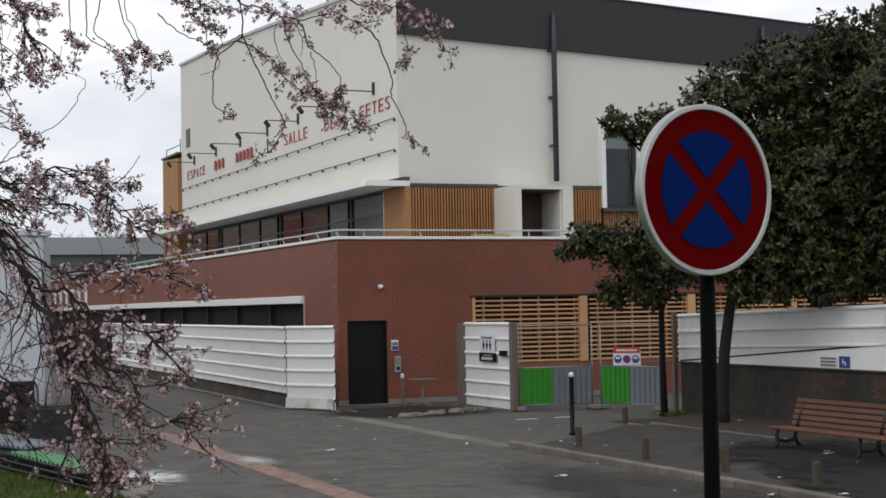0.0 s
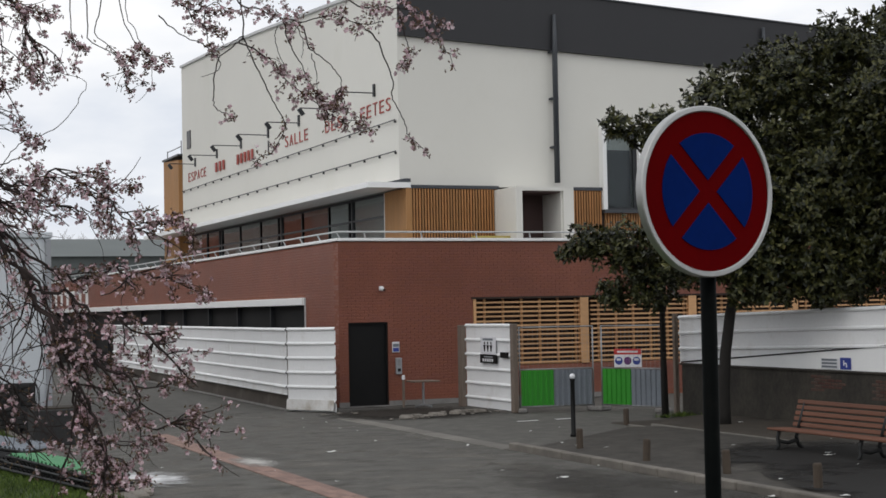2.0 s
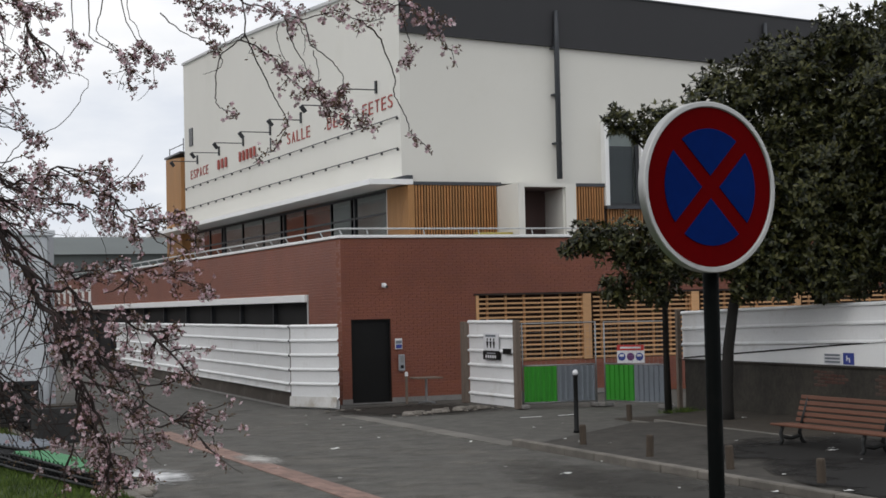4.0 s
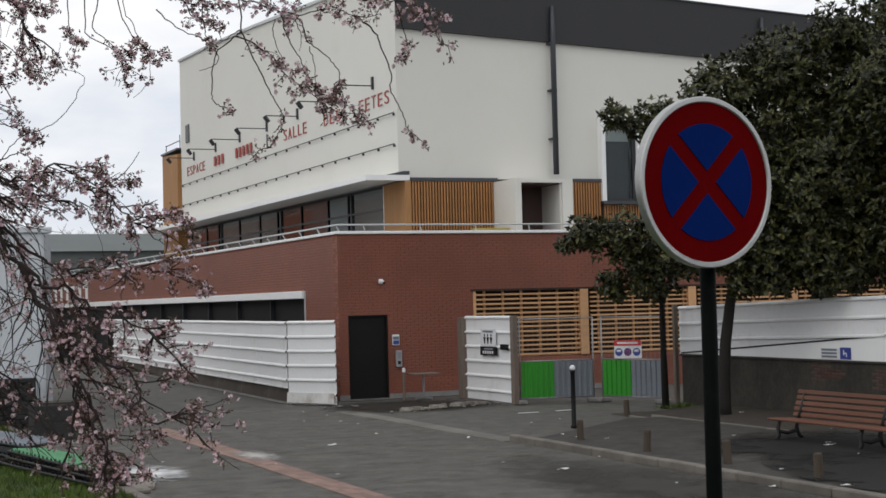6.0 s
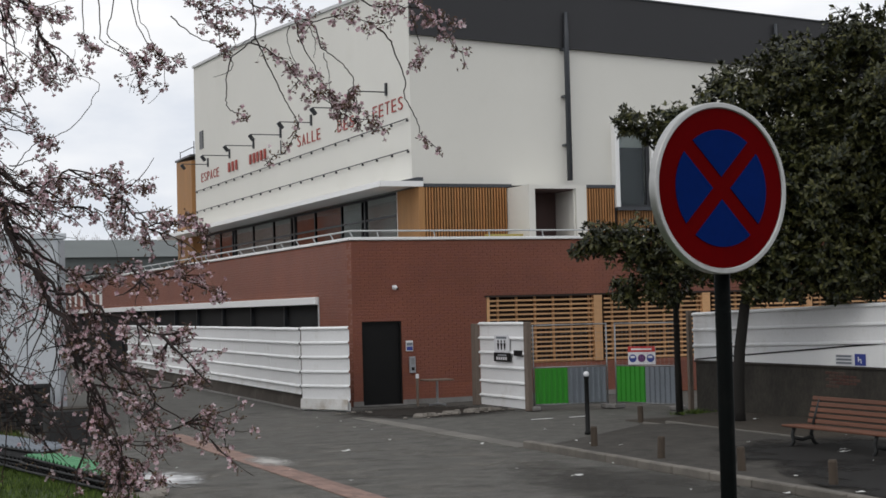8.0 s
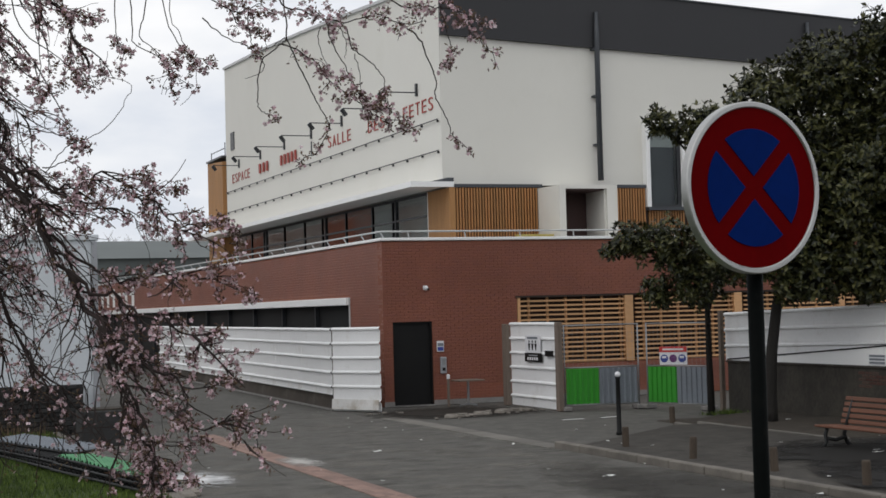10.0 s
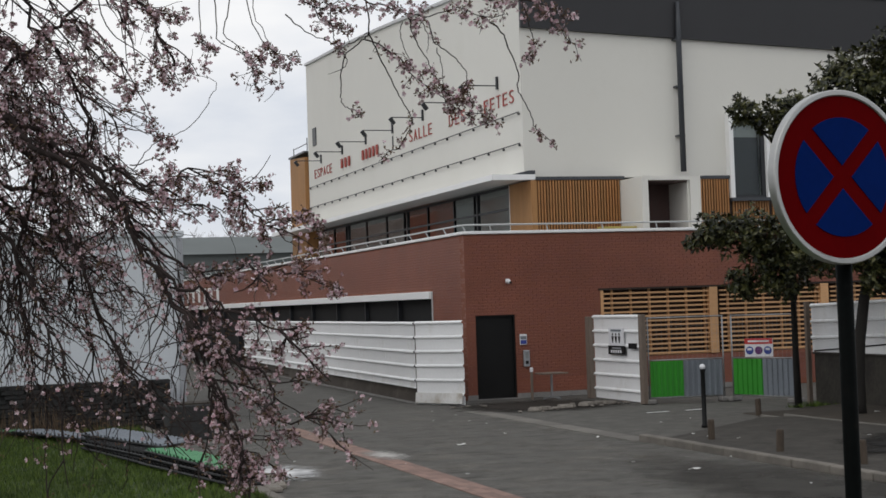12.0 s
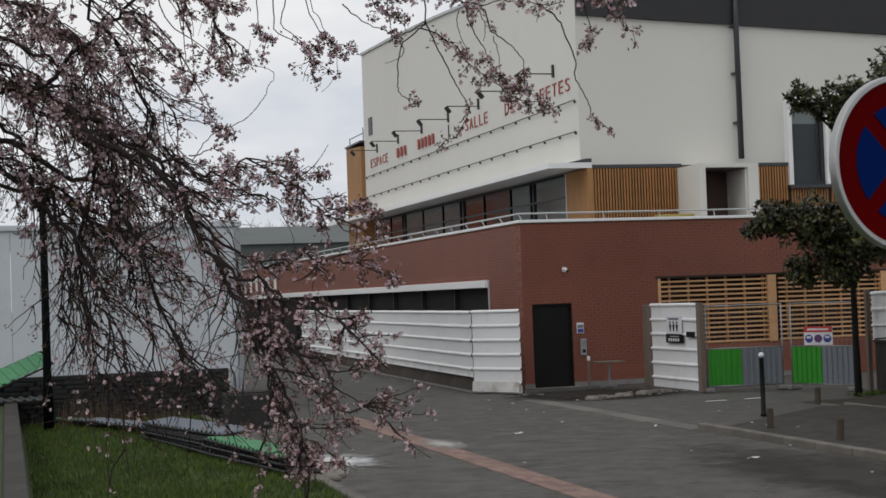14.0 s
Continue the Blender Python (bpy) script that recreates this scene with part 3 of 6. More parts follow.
# larch stair tower at the far end with a guard on its roof
for i in range(14):
    part("tower_board", boxes((2.55, 2.6, 28.62 + i * 0.21, 28.62 + i * 0.21 + 0.2, 4.12, 9.1 + 0.012 * i)), CLADPLAIN, hall)
part("tower_wall", boxes((2.6, 6.0, 28.6, 31.6, 4.12, 9.1)), CLADPLAIN, hall, "larch-clad stair tower")
part("tower_cap", boxes((2.5, 6.1, 28.55, 31.65, 9.28, 9.36)), PIPE, hall)
bm = bmesh.new()
tube(bm, [(2.7, 28.7, 9.36), (2.7, 28.7, 9.95)], 0.02, 6)
tube(bm, [(2.7, 31.4, 9.36), (2.7, 31.4, 9.75)], 0.02, 6)
tube(bm, [(2.7, 28.7, 9.7), (2.7, 31.4, 9.7)], 0.02, 6)
part("roof_guard", bm, FRAMEDARK, hall)

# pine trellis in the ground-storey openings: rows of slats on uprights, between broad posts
# back sheet and top strip paint the shade in the trellis opening
part("trellis_back", boxes((3.71, 20, 0.30, 0.34, 0.92, 2.72)), GAPSHADE, hall)
part("lintel", boxes((3.66, 20, -0.02, 0.20, 2.69, 2.74)), GAPSHADE, hall)
bays = [(3.80, 6.86), (7.20, 10.26), (10.60, 13.66), (14.0, 17.06)]
part("trellis_post", boxes((3.72, 3.80, 0.0, 0.12, 0.93, 2.69)), TRELLIS, hall)
for a, b in bays:
    part("trellis_post", bevelled(boxes((b, b + 0.25, -0.03, 0.14, 0.93, 2.69)), 0.008), TRELLIS, hall, "broad pine post")
    bay = part("trellis_panel", boxes((a, b, 0.072, 0.134, 0.93, 0.955)), TRELLIS, hall, "pine trellis panel")
    for k in range(6):
        part("upright", boxes((a + 0.27 + 0.54 * k, a + 0.33 + 0.54 * k, 0.135, 0.175, 0.93, 2.69)), TRELLIS, bay)
    row = mesh_of("slat", boxes((0.0, b - a, 0.02, 0.07, 0.0, 0.047)), TRELLIS)
    for k in range(14):
        ob = new("slat", row)
        ob.parent, ob.location = bay, (a, 0.006 * random.random(), 0.96 + k * 0.1235 + 0.006 * random.random())


# ---- fixings on the hall ----
def spotlight(y):
    t = thing("spotlight", "black spotlight on a thin arm above the facade letters", "spotlight", (2.70, y, 8.68), 0, "facade spotlights")
    part("bracket", boxes((-0.06, 0, -0.05, 0.05, -0.10, 0.26)), FRAMEDARK, t)
    bm = bmesh.new()
    tube(bm, [(-0.06, 0, 0.0), (-1.12, 0, 0.0)], 0.018, 6)
    part("arm", bm, FRAMEDARK, t)
    head = bevelled(boxes((-0.06, 0.06, -0.07, 0.07, -0.15, 0.10)), 0.02)
    bmesh.ops.transform(head, matrix=pose(-1.1, 0, -0.10, 0, -38, 0), verts=head.verts)
    part("lamp_head", head, FRAMEDARK, t)


for k in range(7):
    spotlight(26.1 - 3.617 * k)


def letter(char, width, height):
    """One raised capital as a mesh, scaled to width and height; it faces -x and runs along -y."""
    cu = bpy.data.curves.new("letter", "FONT")
    cu.body, cu.size, cu.extrude, cu.resolution_u, cu.offset = char, 0.5, 0.012, 3, -0.005
    ob = new("letter", cu)
    bpy.context.view_layer.update()
    me = bpy.data.meshes.new_from_object(ob.evaluated_get(bpy.context.evaluated_depsgraph_get()))
    bpy.data.objects.remove(ob)
    xs, ys = [v.co.x for v in me.vertices], [v.co.y for v in me.vertices]
    w, h, a, b = max(xs) - min(xs), max(ys) - min(ys), min(xs), min(ys)
    for v in me.vertices:
        v.co = (-0.014 - v.co.z, -width * (v.co.x - a) / w, height * (v.co.y - b) / h)
    me.materials.clear()
    me.materials.append(LETTER)
    return me


def word(text, y0, y1):
    """Raised capitals on the facade, read from far (y0) to near (y1)."""
    t = thing("facade_word", "red raised capitals reading %s on white render" % text, "lettering", (2.698, y0, 8.03), 0, "facade letters")
    step = (y0 - y1) / (len(text) - 0.3)
    for k, char in enumerate(text):
        ob = new("letter", letter(char, step * 0.66, 0.37))
        ob.parent, ob.location = t, (0, -step * k, 0)


word("ESPACE", 27.35, 24.3)
word("SALLE", 13.25, 10.7)
word("DES", 8.9, 7.3)
word("FETES", 5.6, 3.1)
for y0, y1, n in ((22.65, 20.95, 3), (19.4, 16.9, 5)):
    t = thing("facade_word", "red raised bars of lettering on white render", "lettering", (2.67, y0, 8.03), 0, "facade letters")
    step = (y0 - y1) / n
    for k in range(n):
        part("bar", boxes((-0.04, 0, -step * k - step * 0.42, -step * k, 0, 0.37)), LETTER, t)

t = thing("facade_divider", "thin dark upright strip between the facade words", "lettering", (2.70, 15.28, 8.02))
part("strip", boxes((-0.03, 0, -0.035, 0.035, 0, 0.47)), FRAMEDARK, t)
t = thing("security_camera", "small white dome camera on the brick wall", "camera", (1.14, 0.0, 3.0))
part("base_plate", boxes((-0.05, 0.05, -0.03, 0.0, -0.05, 0.06)), SIGNWHITE, t)
bm = bmesh.new()
bmesh.ops.create_uvsphere(bm, u_segments=14, v_segments=10, radius=0.062, matrix=pose(0.0, -0.09, -0.01))
part("dome", bm, SIGNWHITE, t, "", True)
bm = bmesh.new()
tube(bm, [(0.02, -0.10, -0.02), (0.05, -0.155, -0.045)], 0.03, 10)
part("lens", bm, BLACK, t)

t = thing("notice_plate", "blue and white notice plate on the brick wall", "sign", (1.42, -0.004, 1.36))
part("plate", bevelled(boxes((0, 0.19, -0.03, 0, 0, 0.27)), 0.005), SIGNWHITE, t)
part("panel", boxes((0.015, 0.175, -0.036, -0.031, 0.02, 0.12)), SIGNBLUE, t)
part("panel", boxes((0.015, 0.175, -0.036, -0.031, 0.14, 0.22)), GREY, t)
t = thing("intercom", "grey door intercom with a dark speaker grille", "intercom", (1.50, -0.004, 0.80))
part("housing", bevelled(boxes((0, 0.16, -0.07, 0, 0, 0.42)), 0.012), GREYBOX, t)
part("grille", boxes((0.04, 0.12, -0.078, -0.071, 0.07, 0.15)), BLACK, t)
part("button_plate", boxes((0.04, 0.12, -0.078, -0.071, 0.22, 0.38)), STEEL, t)

# bistro table and a short post beside the door
t = thing("bistro_table", "square grey folding table with a single leg", "table", (1.86, -1.0, 0))
part("tabletop", bevelled(boxes((-0.34, 0.34, -0.3, 0.3, 0.63, 0.665)), 0.006), TIMBER, t, "weathered board top")
bm = bmesh.new()
tube(bm, [(0, 0, 0.03), (0, 0, 0.63)], 0.032, 10)
part("leg", bm, STEEL, t)
for a in range(4):
    bm = bmesh.new()
    c, s = math.cos(a * math.pi / 2 + 0.4), math.sin(a * math.pi / 2 + 0.4)
    tube(bm, [(0, 0, 0.06), (0.30 * c, 0.30 * s, 0.02)], 0.022, 6)
    part("foot", bm, STEEL, t)
t = thing("short_post", "dark post with a white cap beside the table", "bollard", (1.37, -0.9, 0))
bm = bmesh.new()
tube(bm, [(0, 0, 0), (0, 0, 0.70)], 0.035, 10)
part("post", bm, TIMBER, t)
bm = bmesh.new()
tube(bm, [(0, 0, 0.70), (0, 0, 0.79), (0, 0, 0.81)], [0.042, 0.042, 0.02], 10)
part("cap", bm, SIGNWHITE, t)


# ---- hoardings ----
def ribbed(length, z0, z1, pitch=0.352, depth=0.05, sag=0.0, base=None, rise=0.0):
    """Sheet steel with level ribs; it runs along +x and faces -y. base(u): its lower edge."""
    prof = []
    z = z1
    while z > z0 + 0.02:
        prof += [(z, 0.0), (z - 0.035, -depth), (z - 0.06, -depth), (z - 0.085, 0.0)]
        z -= pitch
    prof = [p for p in prof if p[0] > z0] + [(z0, 0.0)]
    n = max(2, int(length / 0.5))
    bm = bmesh.new()
    grid = []
    for i in range(n + 1):
        u = length * i / n
        lo = base(u) if base else z0
        wob = sag * noise.noise((u * 0.6, z0, length))
        grid.append([bm.verts.new((u, d + wob * (1 - z / 2.2) + 0.006 * noise.noise((u, z * 2, 1)), max(z + rise * u, lo) + 0.012 * noise.noise((u * 0.8, 5, 2)))) for z, d in prof])
    for a, b in zip(grid, grid[1:]):
        for k in range(len(prof) - 1):
            bm.faces.new((a[k], a[k + 1], b[k + 1], b[k]))
    r = bmesh.ops.extrude_face_region(bm, geom=bm.faces[:])
    bmesh.ops.translate(bm, verts=[v for v in r["geom"] if isinstance(v, bmesh.types.BMVert)], vec=(0, 0.012, 0))
    return bm


def hoarding(a, b, z0, z1, label, skirt=False, sag=0.03, base=None, rise=0.0):
    a, b = Vector((*a, 0)), Vector((*b, 0))
    d = b - a
    t = thing("hoarding_panel", label, "hoarding", a, math.degrees(math.atan2(d.y, d.x)), "site hoarding")
    part("sheet", ribbed(d.length, z0, z1, sag=sag, base=base, rise=rise), HOARD, t)
    return t, d.length


# long run beside the street, seen from the street side: runs from far to near so that it faces the street
run = [(-1.47 + 0.031 * (27.0 - 3.03 * k), 27.0 - 3.03 * k) for k in range(10)]
for a, b in zip(run, run[1:]):
    t, n = hoarding(a, b, 0.42, 2.05, "long white ribbed hoarding panel with a muddy skirt")
    bm = boxes((0, n, 0.06, 0.10, 0.0, 0.44))
    part("skirt", bm, DIRTY, t, "muddy dark skirt board")
    part("rail", boxes((0, n, -0.02, 0.02, 0.40, 0.43)), HOARD, t)
    part("base_board", boxes((0, n, 0.0, 0.058, 0.0, 0.045)), CONCRETE, t, "pale base board")
    part("post", boxes((n - 0.06, n, 0.03, 0.10, 0.45, 2.0)), TIMBER, t)
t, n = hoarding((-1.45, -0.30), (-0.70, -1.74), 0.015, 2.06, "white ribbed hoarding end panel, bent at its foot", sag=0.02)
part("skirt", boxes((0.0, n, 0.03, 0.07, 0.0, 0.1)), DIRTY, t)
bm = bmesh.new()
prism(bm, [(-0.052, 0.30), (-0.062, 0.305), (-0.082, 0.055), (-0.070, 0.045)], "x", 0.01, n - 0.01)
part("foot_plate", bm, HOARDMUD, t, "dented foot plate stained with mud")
# gate leaf with notices
t, n = hoarding((2.80, -1.60), (2.80, -4.28), 0.03, 2.07, "white ribbed gate panel with site notices", sag=0.015)
part("post", bevelled(boxes((n, n + 0.19, -0.06, 0.06, 0, 2.07)), 0.01), TIMBER, t, "weathered timber post")
part("post", bevelled(boxes((-0.38, -0.12, -0.08, 0.04, 0, 2.03)), 0.01), TIMBER, t, "weathered timber post")
t = thing("site_notice", "white notice with three dark pictograms above a black panel", "sign", (2.757, -2.55, 1.12), -90)
part("board", boxes((0.06, 0.92, -0.02, 0, 0.22, 0.64)), SIGNWHITE, t)
part("black_board", boxes((0.02, 0.98, -0.02, 0, 0.0, 0.21)), BLACK, t)
for k in range(3):
    u = 0.30 + 0.19 * k
    bm = bmesh.new()
    prism(bm, [(u - 0.02, 0.28), (u + 0.02, 0.28), (u + 0.065, 0.44), (u - 0.065, 0.44)], "y", -0.026, -0.021)
    disc(bm, 0.034, -0.026, -0.021, 12, 0, u, 0.485)
    part("pictogram", bm, BLACK, t)
part("text_bar", boxes((0.2, 0.78, -0.026, -0.021, 0.55, 0.60)), GREY, t)
for k in range(5):
    part("text_bar", boxes((0.18 + 0.13 * k, 0.26 + 0.13 * k, -0.026, -0.021, 0.04, 0.11)), SIGNWHITE, t)
part("text_bar", boxes((0.26, 0.76, -0.026, -0.021, 0.14, 0.17)), GREYBOX, t)
t = thing("latch_plate", "black latch plate on the gate panel", "latch", (2.757, -3.75, 1.27), -90)
part("plate", boxes((0, 0.42, -0.03, 0, 0, 0.13)), BLACK, t)


def site_fence(a, b, z0, green_share, label):
    """A wire site fence: tubular frame, mesh above, ribbed green and grey sheets below."""
    a, b = Vector((*a, 0)), Vector((*b, 0))
    d = b - a
    n = d.length
    t = thing("site_fence", label, "fence", a, math.degrees(math.atan2(d.y, d.x)), "green site fences")
    for u in (0.03, n - 0.03):
        bm = bmesh.new()
        tube(bm, [(u, 0, 0.02), (u, 0, 2.0)], 0.019, 8)
        part("upright", bm, STEEL, t, "", True)
    for z in (0.995, 1.98, z0):
        bm = bmesh.new()
        tube(bm, [(0.03, 0, z), (n - 0.03, 0, z)], 0.017, 8)
        part("rail", bm, STEEL, t, "", True)
    bm = bmesh.new()
    for k in range(1, int(n / 0.12)):
        tube(bm, [(k * 0.12, 0, 0.995), (k * 0.12, 0, 1.98)], 0.0025, 3, False)
    for k in range(1, 5):
        tube(bm, [(0.03, 0, 0.995 + k * 0.195), (n - 0.03, 0, 0.995 + k * 0.195)], 0.0025, 3, False)
    part("wire_mesh", bm, STEEL, t)
    for u0, u1, m, nm in ((0.06, green_share * n, GREEN, "green ribbed sheet"), (green_share * n + 0.005, n - 0.06, GREY, "grey ribbed sheet")):
        bm = bmesh.new()
        ribs = max(2, int((u1 - u0) / 0.125))
        w = (u1 - u0) / ribs
        pts = []
        for k in range(ribs):
            pts += [(u0 + w * k, 0.0), (u0 + w * (k + 0.5), 0.0), (u0 + w * (k + 0.62), -0.028), (u0 + w * (k + 0.88), -0.028)]
        pts.append((u1, 0.0))
        va = [[bm.verts.new((u, y - 0.01, z)) for u, y in pts] for z in (z0 + 0.02, 0.975)]
        for k in range(len(pts) - 1):
            bm.faces.new((va[0][k], va[0][k + 1], va[1][k + 1], va[1][k]))
        r = bmesh.ops.extrude_face_region(bm, geom=bm.faces[:])
        bmesh.ops.translate(bm, verts=[v for v in r["geom"] if isinstance(v, bmesh.types.BMVert)], vec=(0, 0.008, 0))
        part("sheet", bm, m, t, nm)
    for u in (0.05, n - 0.05):
        part("foot_block", bevelled(boxes((u - 0.10, u + 0.10, -0.2, 0.2, 0.0, 0.10)), 0.02), CONCRETE, t, "concrete foot block")


site_fence((2.91, -4.36), (4.72, -4.72), 0.13, 0.46, "wire site fence with green and grey sheets")
site_fence((4.84, -4.82), (5.57, -6.47), 0.13, 0.49, "wire site fence with green and grey sheets and a safety board")

t = thing("safety_board", "red and white safety board with three round symbols", "sign", (5.0, -5.30, 1.02), -48)
part("board", boxes((-0.05, 0.61, -0.02, 0, 0, 0.42)), SIGNWHITE, t)
part("header", boxes((-0.05, 0.61, -0.026, -0.021, 0.29, 0.42)), SIGNBRIGHTRED, t)
part("text_bar", boxes((0.03, 0.53, -0.03, -0.027, 0.335, 0.375)), SIGNWHITE, t)
for k, m in enumerate((SIGNBLUE, SIGNPURPLE, SIGNBLUE)):
    bm = bmesh.new()
    disc(bm, 0.092, -0.026, -0.021, 24, 0, 0.065 + 0.215 * k, 0.145)
    part("symbol", bm, m, t)
for k in (0, 2):
    part("symbol_mark", boxes((0.015 + 0.215 * k, 0.115 + 0.215 * k, -0.03, -0.027, 0.15, 0.20)), SIGNWHITE, t)

# retaining wall and the hoarding above it
setting("retaining_wall", boxes((5.6, 5.95, -45, -7.2, -0.01, 1.10)), OLDWALL, "stained dark rendered retaining wall", "wall")
wall = bpy.data.objects["retaining_wall"]
bare = mesh_of("brick", bevelled(boxes((-0.006, 0.03, 0, 0.205, 0, 0.056)), 0.006), OLDBRICK)
for y0, z0, rows in ((-12.15, 0.72, (2, 4, 5, 4, 3)), (-14.0, 0.62, (2, 3, 4, 4, 4, 2))):
    for r, count in enumerate(rows):
        for k in range(count):
            ob = new("brick", bare)
            ob.parent, ob.location = wall, (5.6 + 0.004 * (k % 2), y0 - 0.217 * k - 0.11 * (r % 2), z0 + 0.064 * r)
setting("wall_cap", bevelled(boxes((5.56, 5.99, -45, -7.16, 1.102, 1.14)), 0.008), OLDWALL, "weathered coping on the retaining wall", "coping")
t = thing("steel_post", "rusty brown post at the wall's end", "post", (5.52, -7.08, 0))
part("shaft", bevelled(boxes((-0.05, 0.05, -0.05, 0.05, 0, 2.25)), 0.008), TIMBER, t)
for k in range(3):
    y1, off = -6.9 - 7.2 * k, 7.2 * k
    t, n = hoarding((5.74, y1), (5.74, y1 - 7.18), 1.10 + 0.022 * off, 2.20 + 0.022 * off, "white ribbed hoarding above the retaining wall", sag=0.0, base=lambda u, off=off: 1.135 + 0.066 * (u + off), rise=0.022)
    for u in (0.1, 3.6, 7.0):
        part("post", boxes((u - 0.04, u + 0.04, 0.03, 0.10, 1.14, 2.1 + 0.022 * (off + u))), TIMBER, t)
t = thing("ramp_board", "plain white board under the sloping hoarding", "board", (5.71, -7.0, 1.14))
bm = bmesh.new()
prism(bm, [(0, 0), (0, 0.02), (-20, 1.33), (-20, 0)], "x", 0, 0.02)
part("sheet", bm, TRIMWHITE, t)
bm = bmesh.new()
prism(bm, [(0, 0.0), (0, 0.03), (-20, 1.35), (-20, 1.32)], "x", -0.006, 0.02)
part("edge_strip", bm, BLACK, t, "dark sloping edge strip")
t = thing("parking_notice", "white and blue notice on the ramp board", "sign", (5.70, -12.15, 1.16), -90)
part("board", boxes((0, 0.55, -0.006, 0, 0, 0.20)), SIGNWHITE, t)
part("blue_panel", boxes((0.60, 0.92, -0.008, 0, 0.0, 0.22)), SIGNBLUE, t)
part("symbol_mark", boxes((0.70, 0.73, -0.012, -0.009, 0.07, 0.17), (0.73, 0.80, -0.012, -0.009, 0.10, 0.125), (0.78, 0.81, -0.012, -0.009, 0.04, 0.10)), SIGNWHITE, t)
for k in range(3):
    part("text_bar", boxes((0.03, 0.5, -0.010, -0.007, 0.02 + 0.065 * k, 0.06 + 0.065 * k)), GREY, t)


# ---- street furniture ----
def bollard():
    t = thing("bollard", "slim black steel bollard with a white ball head", "bollard", (0.89, -10.97, 0.0))
    bm = bmesh.new()
    tube(bm, [(0, 0, 0), (0, 0, 0.05), (0, 0, 0.06), (0, 0, 1.04), (0, 0, 1.05), (0, 0, 1.09)], [0.06, 0.06, 0.045, 0.042, 0.05, 0.05], 14)
    part("shaft", bm, BLACK, t, "", True)
    bm = bmesh.new()
    bmesh.ops.create_uvsphere(bm, u_segments=16, v_segments=10, radius=0.055, matrix=pose(0, 0, 1.13))
    part("ball_head", bm, SIGNWHITE, t, "white ball head", True)


bollard()
stub = thing("wooden_post", "short weathered round wooden post in the pavement", "post", (-0.58, -14.02, 0.08), 0, "low wooden posts")
bm = bmesh.new()
tube(bm, [(0, 0, 0), (0, 0, 0.31), (0, 0, 0.335)], [0.06, 0.058, 0.048], 12)
part("shaft", bm, STUBWOOD, stub)
for x, y, z, tilt in ((-0.68, -16.38, 0.08, 2), (-0.65, -18.54, 0.08, -3), (-0.70, -20.69, 0.08, 1), (2.94, -9.36, 0.02, -2)):
    copy_thing(stub, pose(x, y, z, tilt, tilt * 0.5, 40 * y))


def bench():
    """A slatted bench that faces the street (-x) with cast iron ends; it runs along y."""
    t = thing("bench", "slatted wooden bench with black cast iron legs", "bench", (2.16, -15.95, 0.062))
    for k in range(4):
        part("seat_slat", bevelled(boxes((-0.28 + 0.118 * k, -0.198 + 0.118 * k, -3.0, 0.12, 0.335 - 0.004 * k, 0.37 - 0.004 * k)), 0.008), BENCHWOOD, t)
    for k in range(5):
        s = bevelled(boxes((-0.016, 0.016, -3.0, 0.06, -0.033, 0.033)), 0.007)
        bmesh.ops.transform(s, matrix=pose(0.20 + 0.028 * k, 0, 0.41 + 0.090 * k, 0, 14, 0), verts=s.verts)
        part("back_slat", s, BENCHWOOD, t)
    for y in (-0.12, -2.2):
        for pts in ([(-0.30, y, 0.0), (-0.22, y, 0.10), (-0.24, y, 0.22), (-0.20, y, 0.33)], [(0.26, y, 0.0), (0.16, y, 0.10), (0.12, y, 0.22), (0.16, y, 0.33)],
                    [(-0.22, y, 0.17), (-0.05, y, 0.13), (0.14, y, 0.17)], [(0.16, y, 0.33), (0.24, y, 0.55), (0.33, y, 0.78)]):
            bm = bmesh.new()
            tube(bm, pts, 0.032, 8)
            part("iron_leg", bm, IRON, t, "", True)


bench()


def no_stopping_sign():
    t = thing("no_stopping_sign", "round red and blue no-stopping sign on a dark post", "road sign", (-9.449, -32.014, 0), 8.7)
    bm = bmesh.new()
    tube(bm, [(0.037, 0.052, 0), (0.037, 0.052, 2.9)], 0.03, 20)
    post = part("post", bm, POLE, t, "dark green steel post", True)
    part("clamp", bevelled(boxes((-0.013, 0.087, 0.021, 0.09, 2.70, 2.74)), 0.004), ALU, post)
    c = 2.867
    bm = bmesh.new()
    disc(bm, 0.319, -0.010, 0.028, 96, 0.297, 0, c)
    part("rim", bevelled(bm, 0.004), ALU, t, "grey aluminium rim", False)
    bm = bmesh.new()
    disc(bm, 0.298, -0.002, 0.02, 96, 0, 0, c)
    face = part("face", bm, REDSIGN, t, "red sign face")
    R, half = 0.218, 0.030
    for q in range(4):
        mid = q * math.pi / 2
        a0 = math.asin(half / R)
        bm = bmesh.new()
        pts = [(half * math.sqrt(2) * math.cos(mid), half * math.sqrt(2) * math.sin(mid))]
        pts += [(R * math.cos(mid + s), R * math.sin(mid + s)) for s in np.linspace(-math.pi / 4 + a0, math.pi / 4 - a0, 18)]
        prism(bm, [(px, pz + c) for px, pz in pts], "y", -0.006, -0.0022)
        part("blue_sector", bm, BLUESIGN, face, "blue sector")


no_stopping_sign()

